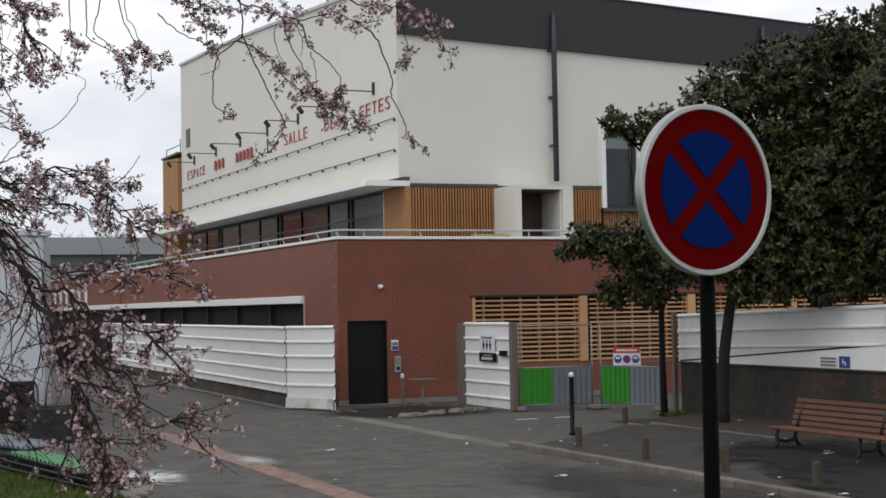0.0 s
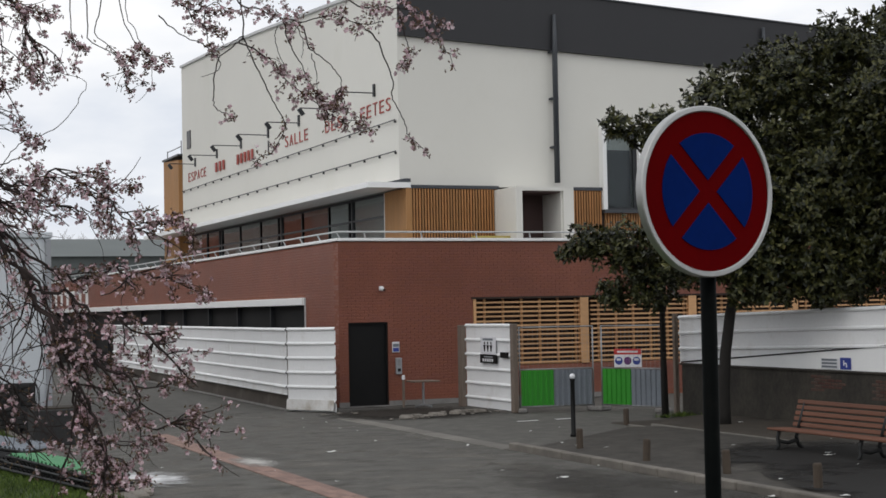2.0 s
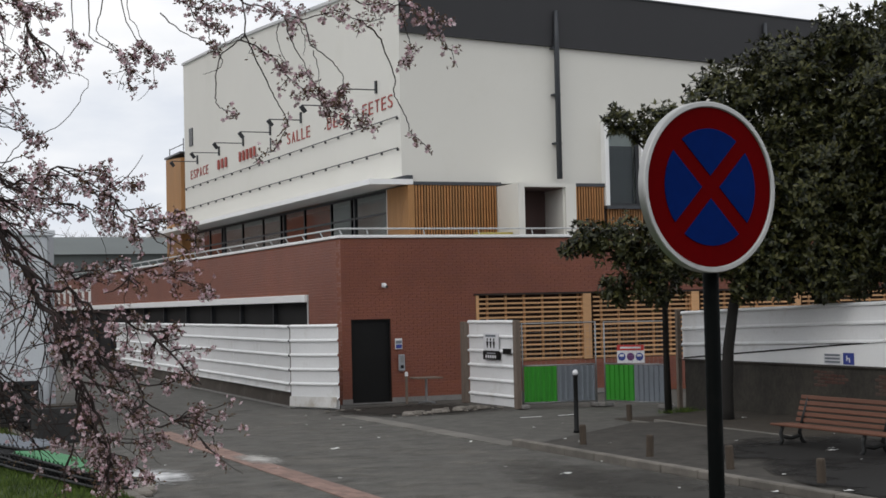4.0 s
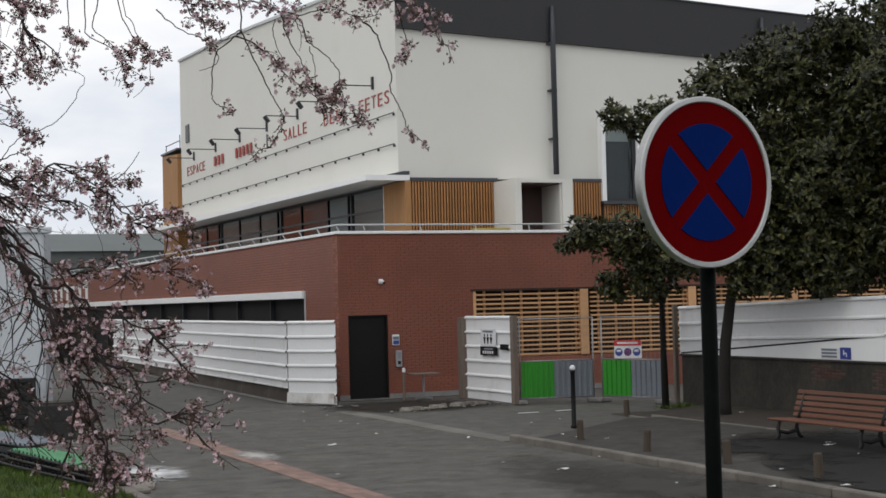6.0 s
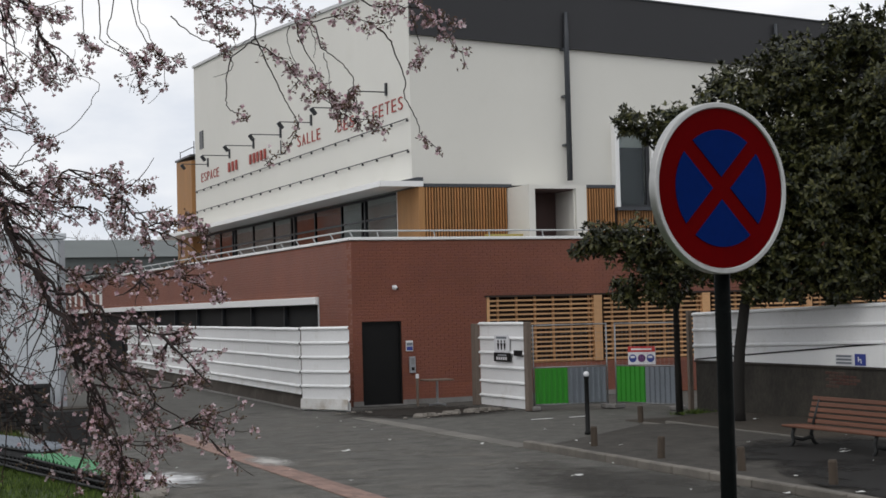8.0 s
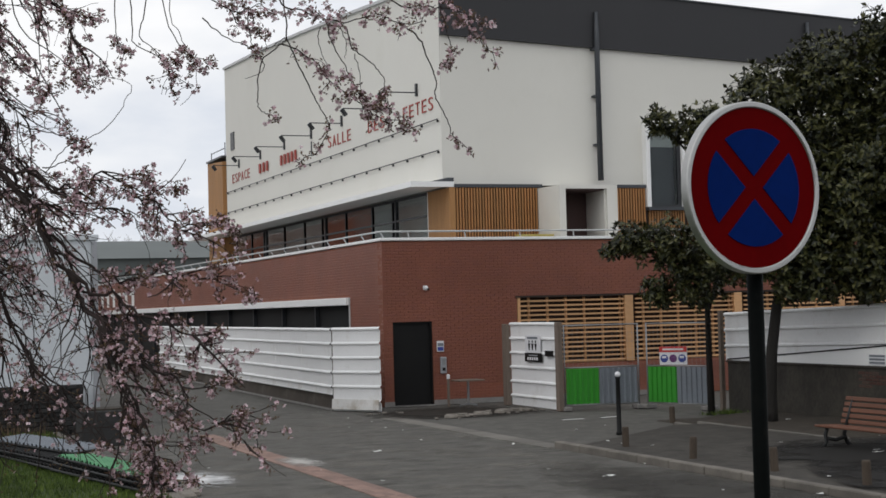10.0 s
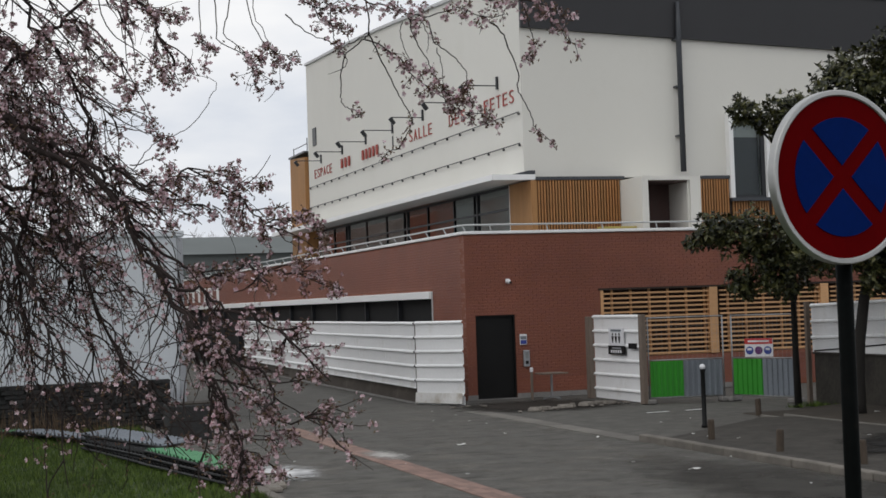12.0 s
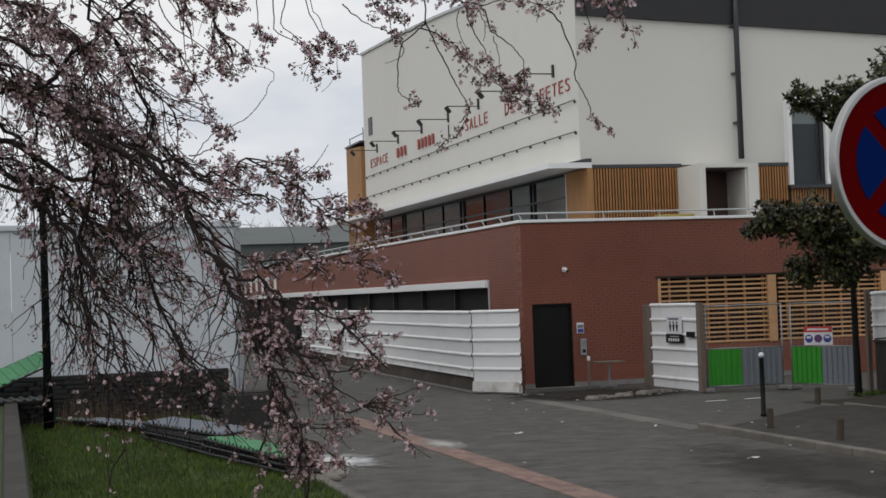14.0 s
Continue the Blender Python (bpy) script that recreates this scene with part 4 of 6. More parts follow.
t = thing("street_lamp", "dark painted lamp post at the edge of the lawn", "lamp post", (-11.82, -5.38, 0))
bm = bmesh.new()
tube(bm, [(0, 0, 0), (0, 0, 0.9), (0, 0, 0.95), (0, 0, 4.4)], [0.105, 0.1, 0.085, 0.07], 14)
part("column", bm, POLE, t, "", True)
bm = bmesh.new()
tube(bm, [(0, 0, 4.4), (0, 0, 4.46), (0, 0, 4.48)], [0.12, 0.12, 0.05], 12)
part("collar", bm, POLE, t, "", True)
part("lantern", bevelled(boxes((-0.16, 0.16, -0.16, 0.16, 4.48, 4.9)), 0.05), POLE, t)

# ---- lawn with stacked barriers, low stone wall and pale cabin ----
bm = sheet(-12.35, -8.6, -40, 1.0, 24, 120, lambda x, y: 0.05 + 0.05 * noise.noise((x * 0.7, y * 0.7, 8)) - (0.12 if x > -8.7 else 0))
setting("lawn", bm, LAWN, "rough green lawn beside the street", "lawn", True)
rng = random.Random(5)
verts, faces = [], []
for k in range(60000):
    x, y = rng.uniform(-12.3, -8.68), -24 + 22 * rng.random() ** 1.15
    h, a, w = rng.uniform(0.04, 0.12), rng.uniform(0, 6.28), rng.uniform(0.006, 0.011)
    lx, ly = rng.uniform(-0.05, 0.05), rng.uniform(-0.05, 0.05)
    z = 0.04 + 0.05 * noise.noise((x * 0.7, y * 0.7, 8))
    i = len(verts)
    c, s = w * math.cos(a), w * math.sin(a)
    verts += [(x - c, y - s, z), (x + c, y + s, z), (x + lx, y + ly, z + h)]
    faces.append((i, i + 1, i + 2))
ob = raw_mesh("grass", verts, faces, GRASS)
tagged(ob, "uneven tufts of bright spring grass", "grass", "", "stuff")
for k in range(28):
    y = -26 + k * 0.92
    b = bevelled(boxes((-8.66, -8.50, 0, 0.88, -0.02, 0.07)), 0.015)
    kerb = setting("lawn_kerb", b, KERB, "granite edging stone of the lawn", "kerb")
    kerb.location = (0.012 * rng.random(), y, 0.012 * rng.random())
setting("planter_wall", bevelled(boxes((-12.66, -12.40, -30, 2.0, -0.01, 0.60)), 0.02), OLDWALL, "low concrete wall along the lawn", "wall")
setting("raised_bed", boxes((-30, -12.665, -30, 2.0, -0.01, 0.55)), LAWN, "raised grassy bed behind the low wall", "lawn")


def barrier_stack(x, y, z, turn, tip, m, label, rise=0):
    """A site barrier panel lying on the ground: ribbed sheet in a dark tubular frame."""
    t = thing("barrier_panel", label, "barrier", (x, y, z), turn, "stacked barrier panels")
    t.rotation_euler = (radians(tip), radians(-rise), radians(turn))
    for a, b in (((-1.9, -0.3, 0), (1.9, -0.3, 0)), ((-1.9, 0.3, 0), (1.9, 0.3, 0)), ((-1.9, -0.3, 0), (-1.9, 0.3, 0)), ((1.9, -0.3, 0), (1.9, 0.3, 0))):
        bm = bmesh.new()
        tube(bm, [a, b], 0.02, 8)
        part("rail", bm, IRON, t)
    pts = []
    for k in range(19):
        u = -1.86 + k * 0.196
        pts += [(u, 0.0), (u + 0.09, 0.0), (u + 0.115, 0.035), (u + 0.17, 0.035)]
    pts.append((1.86, 0.0))
    bm = bmesh.new()
    va = [[bm.verts.new((u, yy, zz + 0.02)) for u, zz in pts] for yy in (-0.28, 0.28)]
    for k in range(len(pts) - 1):
        bm.faces.new((va[0][k], va[0][k + 1], va[1][k + 1], va[1][k]))
    r = bmesh.ops.extrude_face_region(bm, geom=bm.faces[:])
    bmesh.ops.translate(bm, verts=[v for v in r["geom"] if isinstance(v, bmesh.types.BMVert)], vec=(0, 0, -0.01))
    part("sheet", bm, m, t)


# lower panels of each stack are black to paint the shade under the top sheets
for x, y, z, turn, tip, m, label in (
        (-11.26, -3.88, 0.13, -70, -3, GREENPALE, "faded green barrier panel lying on the lawn"), (-10.36, -6.32, 0.17, -69, -2, GREY, "grey barrier panel lying on the lawn"),
        (-9.67, -10.70, 0.11, -80, -4, BLACK, "barrier panel at the foot of a stack, blackened as underside shade"), (-9.05, -14.20, 0.11, -79, -4, BLACK, "barrier panel at the foot of a stack, blackened as underside shade"),
        (-9.60, -10.60, 0.19, -78, -3, BLACK, "barrier panel within a stack, blackened as underside shade"), (-9.02, -14.05, 0.19, -80, -4, BLACK, "barrier panel inside a stack, blackened as underside shade"),
        (-9.42, -9.40, 0.29, -75, 5, GREY, "pale grey barrier panel lying aslant on a stack"), (-9.0, -13.85, 0.27, -81, -3, GREENPALE, "faded green barrier panel lying on a stack")):
    barrier_stack(x, y, z, turn, tip, m, label)
barrier_stack(-13.5, -4.6, 0.76, 14, 26, GREENPALE, "green ribbed barrier panel propped aslant on the low wall", 22)
barrier_stack(-13.7, -4.4, 0.62, 8, 3, STEEL, "grey barrier panel propped on the low wall")

# stone wall and cabin behind
w = setting("stone_wall", boxes((-30, -7.98, -3.55, -3.3, -0.01, 1.05)), STONE, "low wall of dark rough stone", "wall")
stone = bevelled(boxes((0, 0.25, -0.05, 0.0, 0, 0.094)), 0.014)
stone_me = mesh_of("stone", stone, STONE)
for r in range(11):
    for k in range(27):
        ob = new("stone", stone_me)
        ob.parent = w
        ob.location = (-8.25 - 0.25 * k - 0.09 * (r % 3) + 0.03 * rng.random(), -3.55 - 0.035 * rng.random(), 0.006 + 0.0955 * r)
        ob.scale = (rng.uniform(0.72, 1.12), 1, rng.uniform(0.8, 1.06))
t = thing("stone_planter", "low dark stone planter at the end of the stone wall", "planter", (-8.49, -7.06, 0))
part("wall", bevelled(boxes((0, 1.04, 0, 0.9, 0, 0.68)), 0.02), STONE, t)
part("soil_fill", boxes((0.08, 0.96, 0.08, 0.82, 0.682, 0.710)), SOIL, t, "dark soil")
cabin = thing("site_cabin", "pale grey flat-roofed building behind the stone wall", "building", (0, 0, 0))
for k in range(9):
    x1 = -7.62 - 2.42 * k
    part("wall_panel", boxes((x1 - 2.412, x1, -3.25, -3.05, -0.01, 4.12)), PALEWALL, cabin)
part("end_wall", boxes((-7.82, -7.62, -3.045, 9, -0.01, 4.12)), PALEWALL, cabin)
part("roof", bevelled(boxes((-29.5, -7.56, -3.31, 9.2, 4.125, 4.26)), 0.02), PALEWALL, cabin, "pale flat roof edge")
part("downpipe", boxes((-7.72, -7.60, -3.34, -3.255, 0, 4.1)), GREYBOX, cabin)

# roofs and bare trees beyond
t = thing("far_building", "long grey-green building with a flat metal roof", "building", (0, 0, 0))
part("wall", boxes((-6, 14, 76, 90, -0.01, 6.9)), ROOFGREY, t)
part("roof", boxes((-6.3, 14.3, 75.6, 90.4, 6.91, 7.10)), ROOFGREY, t)
t = thing("far_building", "grey building with a pitched metal roof", "building", (0, 0, 0))
part("wall", boxes((1.5, 30, 62, 74, -0.01, 6.2)), ROOFGREY, t)
bm = bmesh.new()
prism(bm, [(61.6, 6.2), (74.4, 6.2), (68, 7.6)], "x", 1.2, 30.3)
part("roof", bm, ROOFGREY, t)
for k in range(9):
    rg = random.Random(40 + k)
    x0, y0 = 20 + 2.6 * k + rg.uniform(-1, 1), 190 + rg.uniform(-20, 20)
    t = thing("bare_tree", "leafless tree on the skyline", "tree", (x0, y0, 0), 0, "skyline trees")
    h = rg.uniform(11.5, 14.5)
    bm = bmesh.new()
    tube(bm, [(0, 0, 0), (0.2, 0, h * 0.6), (0.1, 0, h)], [0.3, 0.18, 0.03], 6)
    part("trunk", bm, TWIGFAR, t)
    bm = bmesh.new()
    for j in range(70):
        z = h * rg.uniform(0.4, 0.95)
        a, l = rg.uniform(0, 6.28), rg.uniform(1.0, 3.4)
        p = Vector((l * math.cos(a), l * math.sin(a), rg.uniform(1.0, 3.0)))
        q = Vector((0.15, 0, z))
        tube(bm, [q, q + p * 0.5 + Vector((0, 0, 0.2)), q + p], [0.05, 0.03, 0.015], 3, False)
        for i in range(5):
            e = q + p * rg.uniform(0.4, 0.9)
            tube(bm, [e, e + Vector((rg.uniform(-0.8, 0.8), rg.uniform(-0.8, 0.8), rg.uniform(0.3, 1.2)))], [0.03, 0.015], 3, False)
    part("branch", bm, TWIGFAR, t)["kind"] = "stuff"


# ---- magnolias ----
TRUNK = [(4.13, -11.10, 0.05), (4.15, -11.10, 0.30), (4.16, -11.10, 0.80), (4.21, -11.10, 1.46), (4.35, -11.10, 2.27), (4.46, -11.15, 2.82), (4.75, -11.50, 4.60)]


def leaf_into(verts, faces, p, d, up, size):
    side = d.cross(up)
    if side.length < 1e-3:
        side = d.orthogonal()
    side.normalize()
    nrm = side.cross(d).normalized()
    w = size * 0.235
    i = len(verts)
    verts += [p, p + d * size * 0.45 + side * w + nrm * w * 0.25, p + d * size * 0.45, p + d * size * 0.45 - side * w + nrm * w * 0.25, p + d * size - nrm * size * 0.08]
    faces += [(i, i + 2, i + 1), (i, i + 3, i + 2), (i + 1, i + 2, i + 4), (i + 2, i + 3, i + 4)]


def magnolia(loc, lumps, trunk_pts, radii, seed, density, label, bare=0.25):
    rg = random.Random(seed)
    t = thing("magnolia", label, "tree", loc, 0, "magnolias")
    base = Vector(loc)
    bm = bmesh.new()
    tube(bm, [Vector(p) - base for p in trunk_pts], radii, 12)
    part("trunk", bm, BARK, t, "dark bare trunk", True)
    top = Vector(trunk_pts[-1]) - base
    low = Vector(trunk_pts[-2]) - base
    bm = bmesh.new()
    verts, faces = [], []
    for cx, cy, cz, r in lumps:
        c = Vector((cx, cy, cz)) - base
        s = low.lerp(top, rg.random())
        tube(bm, [s, s.lerp(c, 0.5) + Vector((0, 0, 0.15)), c], [radii[-1] * 0.8, 0.035, 0.015], 6, False)
        for k in range(int(density * r * r)):
            d = Vector((rg.gauss(0, 1), rg.gauss(0, 1), rg.gauss(0, 1))).normalized()
            rad = r * (rg.random() ** 0.33) * (0.86 + 0.38 * noise.noise((d.x * 2.2 + cx, d.y * 2.2 + cy, d.z * 2.2 + cz)))
            p = c + Vector((d.x, d.y, d.z * 0.92)) * rad
            if k % 9 == 0:
                tube(bm, [c.lerp(p, 0.25), p], [0.012, 0.005], 3, False)
            grow = (d + Vector((0, 0, 0.5)) + Vector((rg.gauss(0, 0.4), rg.gauss(0, 0.4), rg.gauss(0, 0.3)))).normalized()
            u = grow.orthogonal().normalized()
            v = grow.cross(u)
            for j in range(rg.randint(4, 8)):
                a = j * 2.4 + 2.2 * rg.random()
                out = (u * math.cos(a) + v * math.sin(a) + grow * rg.uniform(-0.2, 1.3)).normalized()
                leaf_into(verts, faces, p - grow * 0.05 * rg.random(), out, grow, rg.uniform(0.075, 0.17))
    part("branch", bm, BARK, t)["kind"] = "stuff"
    ob = raw_mesh("crown", [tuple(v) for v in verts], faces, LEAF, t, "glossy dark green leaves with gaps")
    ob["kind"] = "stuff"


# the rightmost lumps are unseen crown, added to shade the bench and footpath
magnolia((4.18, -11.1, 0.06), [(2.99, -10.87, 5.78, 0.74), (4.04, -11.59, 6.27, 1.06), (4.99, -12.31, 6.69, 1.1), (5.77, -13.06, 7.35, 0.75), (6.43, -13.31, 6.16, 1.7), (5.48, -12.43, 4.94, 1.8),
                               (4.17, -11.49, 4.68, 1.35), (3.63, -11.07, 3.6, 1.06), (4.62, -11.71, 3.35, 1.15), (5.75, -12.51, 3.3, 1.2), (6.89, -13.44, 3.9, 1.6), (2.3, -10.4, 6.0, 0.35), (6.9, -11.0, 5.2, 1.8), (7.6, -12.5, 7.9, 0.8), (7.8, -14.5, 5.0, 2.0), (6.6, -15.5, 6.2, 1.5), (4.68, -11.30, 2.83, 0.50), (5.27, -11.60, 2.88, 0.60), (5.98, -12.00, 2.88, 0.62), (6.55, -12.40, 2.97, 0.70)],
         TRUNK, [0.155, 0.128, 0.118, 0.112, 0.105, 0.095, 0.07], 3, 720, "large evergreen magnolia with dark glossy leaves")
magnolia((4.82, -7.75, 0.02), [(2.76, -8.26, 3.8, 0.55), (3.43, -8.62, 3.66, 0.74), (3.88, -8.86, 2.88, 0.70), (3.21, -8.48, 2.72, 0.46), (4.29, -9.12, 3.58, 0.72), (2.35, -8.1, 3.55, 0.28), (4.9, -8.6, 4.0, 0.8)],
         [(4.82, -7.75, 0.0), (4.80, -7.75, 1.2), (4.77, -7.8, 2.1), (4.5, -8.2, 3.6)], [0.085, 0.07, 0.065, 0.04], 4, 640, "young evergreen magnolia on a slender trunk")


# weeds at the wall's foot, worn road paint, planks on the terrace
def tuft(cx, cy, cz, spread, count, seed, m=GRASS, tall=0.20, label="tuft of weeds at the foot of the wall"):
    rt = random.Random(seed)
    vs, fs = [], []
    for k in range(count):
        x, y = cx + rt.gauss(0, spread), cy + rt.gauss(0, spread)
        h, a = rt.uniform(0.05, tall), rt.uniform(0, 6.28)
        i = len(vs)
        vs += [(x - 0.008 * math.cos(a), y - 0.008 * math.sin(a), cz), (x + 0.008 * math.cos(a), y + 0.008 * math.sin(a), cz), (x + rt.uniform(-0.08, 0.08), y + rt.uniform(-0.08, 0.08), cz + h)]
        fs.append((i, i + 1, i + 2))
    tagged(raw_mesh("weeds", vs, fs, m), label, "weeds", "", "stuff")


tuft(5.25, -7.75, 0.01, 0.16, 260, 1, GRASS, 0.13)
tuft(4.75, -7.85, 0.01, 0.10, 90, 2, GRASS, 0.10)
tuft(-10.9, -4.1, 0.03, 0.45, 420, 6, DRY, 0.75, "dry brown stems before the stone wall")
tuft(-9.6, -4.3, 0.03, 0.5, 260, 7, DRY, 0.5, "dry brown stems before the stone wall")
tuft(5.35, -8.4, 0.01, 0.14, 90, 3, GRASS, 0.10)
for x, y, turn in ((1.66, -6.95, 3), (2.60, -6.92, 12)):
    b = boxes((0, 0.50, 0, 0.09, 0.0, 0.004))
    ob = part("road_marking", b, TRIMWHITE)
    ob.location, ob.rotation_euler = (x, y, 0.003), (0, 0, radians(turn))
    tagged(ob, "worn white paint dash on the asphalt", "road marking", "", "structure")
YELLOW = mat("yellow_board", (0.45, 0.36, 0.10), 0.7, 0.2, 2.0, 20, 0.1)
for k, (x0, x1, m) in enumerate(((3.25, 5.15, GREY), (3.6, 5.3, YELLOW), (3.15, 4.2, CONCRETE), (4.4, 5.45, YELLOW))):
    t = thing("plank", "loose board lying on the terrace", "board", (x0, 1.25 + 0.05 * (k % 2), 4.12 + 0.075 * k), 0, "boards on the terrace")
    part("board", bevelled(boxes((0, x1 - x0, 0, 0.3, 0, 0.075)), 0.008), m, t)

# unseen plain walls, added so the terrace glass mirrors them instead of bright sky
for y0, y1, h, m, nm, lab in ((36, 46.8, 9.6, OLDWALL, "street_wall_1", "unseen dark wall added for the terrace glass to mirror"), (47, 57.8, 10.0, CONCRETE, "street_wall_2", "unseen grey wall added for the terrace glass to mirror"),
                              (58, 64, 9.4, MORTAR, "street_wall_3", "unseen brick-red wall added for the terrace glass to mirror"), (64.2, 72.8, 10.2, CONCRETE, "street_wall_4", "unseen grey wall added for the terrace glass to mirror"), (73, 120, 9.6, MORTAR, "street_wall_5", "unseen brick-red wall added for the terrace glass to mirror")):
    setting(nm, boxes((-27, -17, y0, y1, -0.01, h)), m, lab, "wall")


# ---- weeping cherry ----
cherry = thing("weeping_cherry", "weeping cherry tree with pale pink blossom on bare dark twigs", "tree", (-14.19, -27.50, 0.5))
ROOT = Vector((-14.19, -27.50, 0.5))
rg = random.Random(11)
flower_sites = []


def smooth_path(pts, per=6):
    pts = [Vector(p) for p in pts]
    ext = [pts[0] * 2 - pts[1]] + pts + [pts[-1] * 2 - pts[-2]]
    out = []
    for i in range(1, len(ext) - 2):
        a, b, c, d = ext[i - 1:i + 3]
        for k in range(per):
            s = k / per
            out.append(0.5 * ((2 * b) + (c - a) * s + (2 * a - 5 * b + 4 * c - d) * s * s + (3 * b - a - 3 * c + d) * s ** 3))
    out.append(pts[-1])
    return out


def jitter(path, amount):
    return [p + amount * Vector((noise.noise(p * 9), noise.noise(p * 9 + Vector((5, 0, 0))), noise.noise(p * 9 + Vector((0, 7, 0))))) for p in path]


twigs = bmesh.new()


def twig(start, aim, length, drop, r, bloom, level=0):
    n = max(5, int(length / 0.07))
    p, d, path = Vector(start), Vector(aim).normalized(), [Vector(start)]
    for i in range(n):
        d = (d + Vector((rg.gauss(0, 0.22), rg.gauss(0, 0.22), rg.gauss(0, 0.20) - drop * 0.26))).normalized()
        p = p + d * length / n
        path.append(p.copy())
    tube(twigs, path, [max(0.0015, r * (1 - 0.7 * i / n)) for i in range(n + 1)], 4, False)
    if level == 0:
        for k in range(rg.randint(1, 3)):
            i = rg.randint(1, n - 2)
            q = (path[i + 1] - path[i]).normalized() + Vector((rg.gauss(0, 0.6), rg.gauss(0, 0.6), rg.gauss(0, 0.4)))
            twig(path[i], q, length * rg.uniform(0.3, 0.6), drop, r * 0.7, bloom, 1)
    if rg.random() < min(1.0, bloom):
        first = rg.uniform(0.35, 0.75)
        for i in range(int(n * first), n + 1):
            if rg.random() < 0.44:
                flower_sites.append((path[i], 1.0))
    else:
        for i in range(2, n + 1):
            if rg.random() < (0.10 if i < n else 0.45):
                flower_sites.append((path[i], 0.4))


def limb(pts, r0, r1, count, drop, bloom):
    path = [p + Vector((rg.gauss(0, 0.006), rg.gauss(0, 0.006), rg.gauss(0, 0.006))) for p in jitter(smooth_path(pts, 6), 0.07)]
    n = len(path)
    bm = bmesh.new()
    tube(bm, [p - ROOT for p in path], [r0 + (r1 - r0) * (i / (n - 1)) ** 0.8 for i in range(n)], 8)
    part("limb", bm, CHERRYBARK, cherry, "", True)
    for k in range(count):
        i = int(n * (0.22 + 0.76 * (k + rg.random()) / count))
        i = min(i, n - 2)
        d = (path[i + 1] - path[i]).normalized() * 0.9 + Vector((rg.gauss(0.4 if drop >= 0.42 else 0.1, 0.45), rg.gauss(0, 0.5), rg.gauss(-0.15 if drop >= 0.42 else 0.0, 0.4)))
        twig(path[i], d, rg.uniform(0.14, 0.40) if drop < 0.42 else rg.uniform(0.3, 0.9), drop, rg.uniform(0.0034, 0.0078), bloom)
    for p in path[n // 2:]:
        if rg.random() < 0.4 * bloom:
            flower_sites.append((p, 0.8))


def hanging(pts, clusters, first=None, r=None, amount=0.9):
    """A thin twig that hangs into view, with blossom from the share first of its length to its end."""
    path = [p + Vector((rg.gauss(0, 0.0022), rg.gauss(0, 0.0022), rg.gauss(0, 0.0022))) for p in jitter(smooth_path(pts, 6), 0.014)]
    n = len(path)
    tube(twigs, path, [(r or (0.0036 if clusters else 0.0026)) * (1 - 0.55 * i / n) for i in range(n)], 5, False)
    if first is None:
        first = 0.86 if clusters < 8 else 0.6
    for k in range(clusters):
        i = min(n - 1, int(n * (first + (1 - first) * (k + rg.random()) / max(1, clusters))))
        flower_sites.append((path[i] + (0.012 if amount == 0.9 else 0.035) * Vector((rg.gauss(0, 1), rg.gauss(0, 1), rg.gauss(0, 1))), amount))
        if clusters >= 8 and k % 3 == 0:
            twig(path[i], Vector((rg.gauss(0, 1), rg.gauss(0, 1), rg.gauss(-0.4, 0.6))), rg.uniform(0.04, 0.12), 0.6, 0.0022, 0.8, 1)


bm = bmesh.new()
tube(bm, [(0, 0, 0.0), (0.03, 0, 0.6), (-0.02, 0.02, 1.8), (0, 0, 2.83)], [0.19, 0.14, 0.12, 0.09], 14)
part("trunk", bm, CHERRYBARK, cherry, "", True)
limb([(-14.19, -27.50, 3.33), (-13.22, -27.88, 3.85), (-12.35, -28.41, 3.57), (-12.07, -28.68, 3.31), (-11.78, -28.98, 3.10), (-11.56, -29.12, 2.68), (-11.47, -29.28, 2.43), (-11.30, -29.46, 2.04)], 0.025, 0.006, 39, 0.45, 0.5)
limb([(-14.19, -27.50, 3.33), (-12.95, -27.67, 3.50), (-12.19, -27.94, 3.22), (-11.91, -28.23, 2.94), (-11.82, -28.37, 2.62), (-11.69, -28.38, 2.25), (-11.62, -28.54, 2.08)], 0.022, 0.005, 28, 0.45, 0.08)
limb([(-11.92, -28.83, 3.25), (-11.65, -29.00, 3.17), (-11.53, -29.15, 3.09), (-11.36, -29.18, 3.15), (-11.19, -29.34, 3.00), (-11.06, -29.51, 2.87), (-10.82, -29.57, 2.95)], 0.008, 0.0028, 20, 0.25, 1.0)
limb([(-11.68, -28.98, 2.95), (-11.46, -28.99, 2.72), (-11.32, -29.16, 2.64), (-11.12, -29.19, 2.69), (-10.98, -29.37, 2.63), (-10.83, -29.40, 2.60)], 0.009, 0.003, 12, 0.2, 1.0)
limb([(-14.19, -27.50, 3.33), (-13.19, -28.12, 4.36), (-12.50, -28.43, 4.50), (-12.00, -28.72, 4.36), (-11.65, -28.99, 4.11), (-11.50, -29.11, 3.86), (-11.45, -29.09, 3.72)], 0.024, 0.005, 13, 0.4, 0.95)
limb([(-12.95, -27.67, 3.50), (-12.53, -28.07, 3.18), (-12.24, -28.20, 2.85), (-12.10, -28.34, 2.57), (-12.06, -28.49, 2.21)], 0.02, 0.004, 27, 0.5, 0.06)
limb([(-11.47, -29.28, 2.43), (-11.29, -29.46, 2.28), (-11.13, -29.49, 2.14), (-11.04, -29.52, 1.93), (-10.87, -29.56, 1.95)], 0.01, 0.003, 14, 0.25, 1.2)
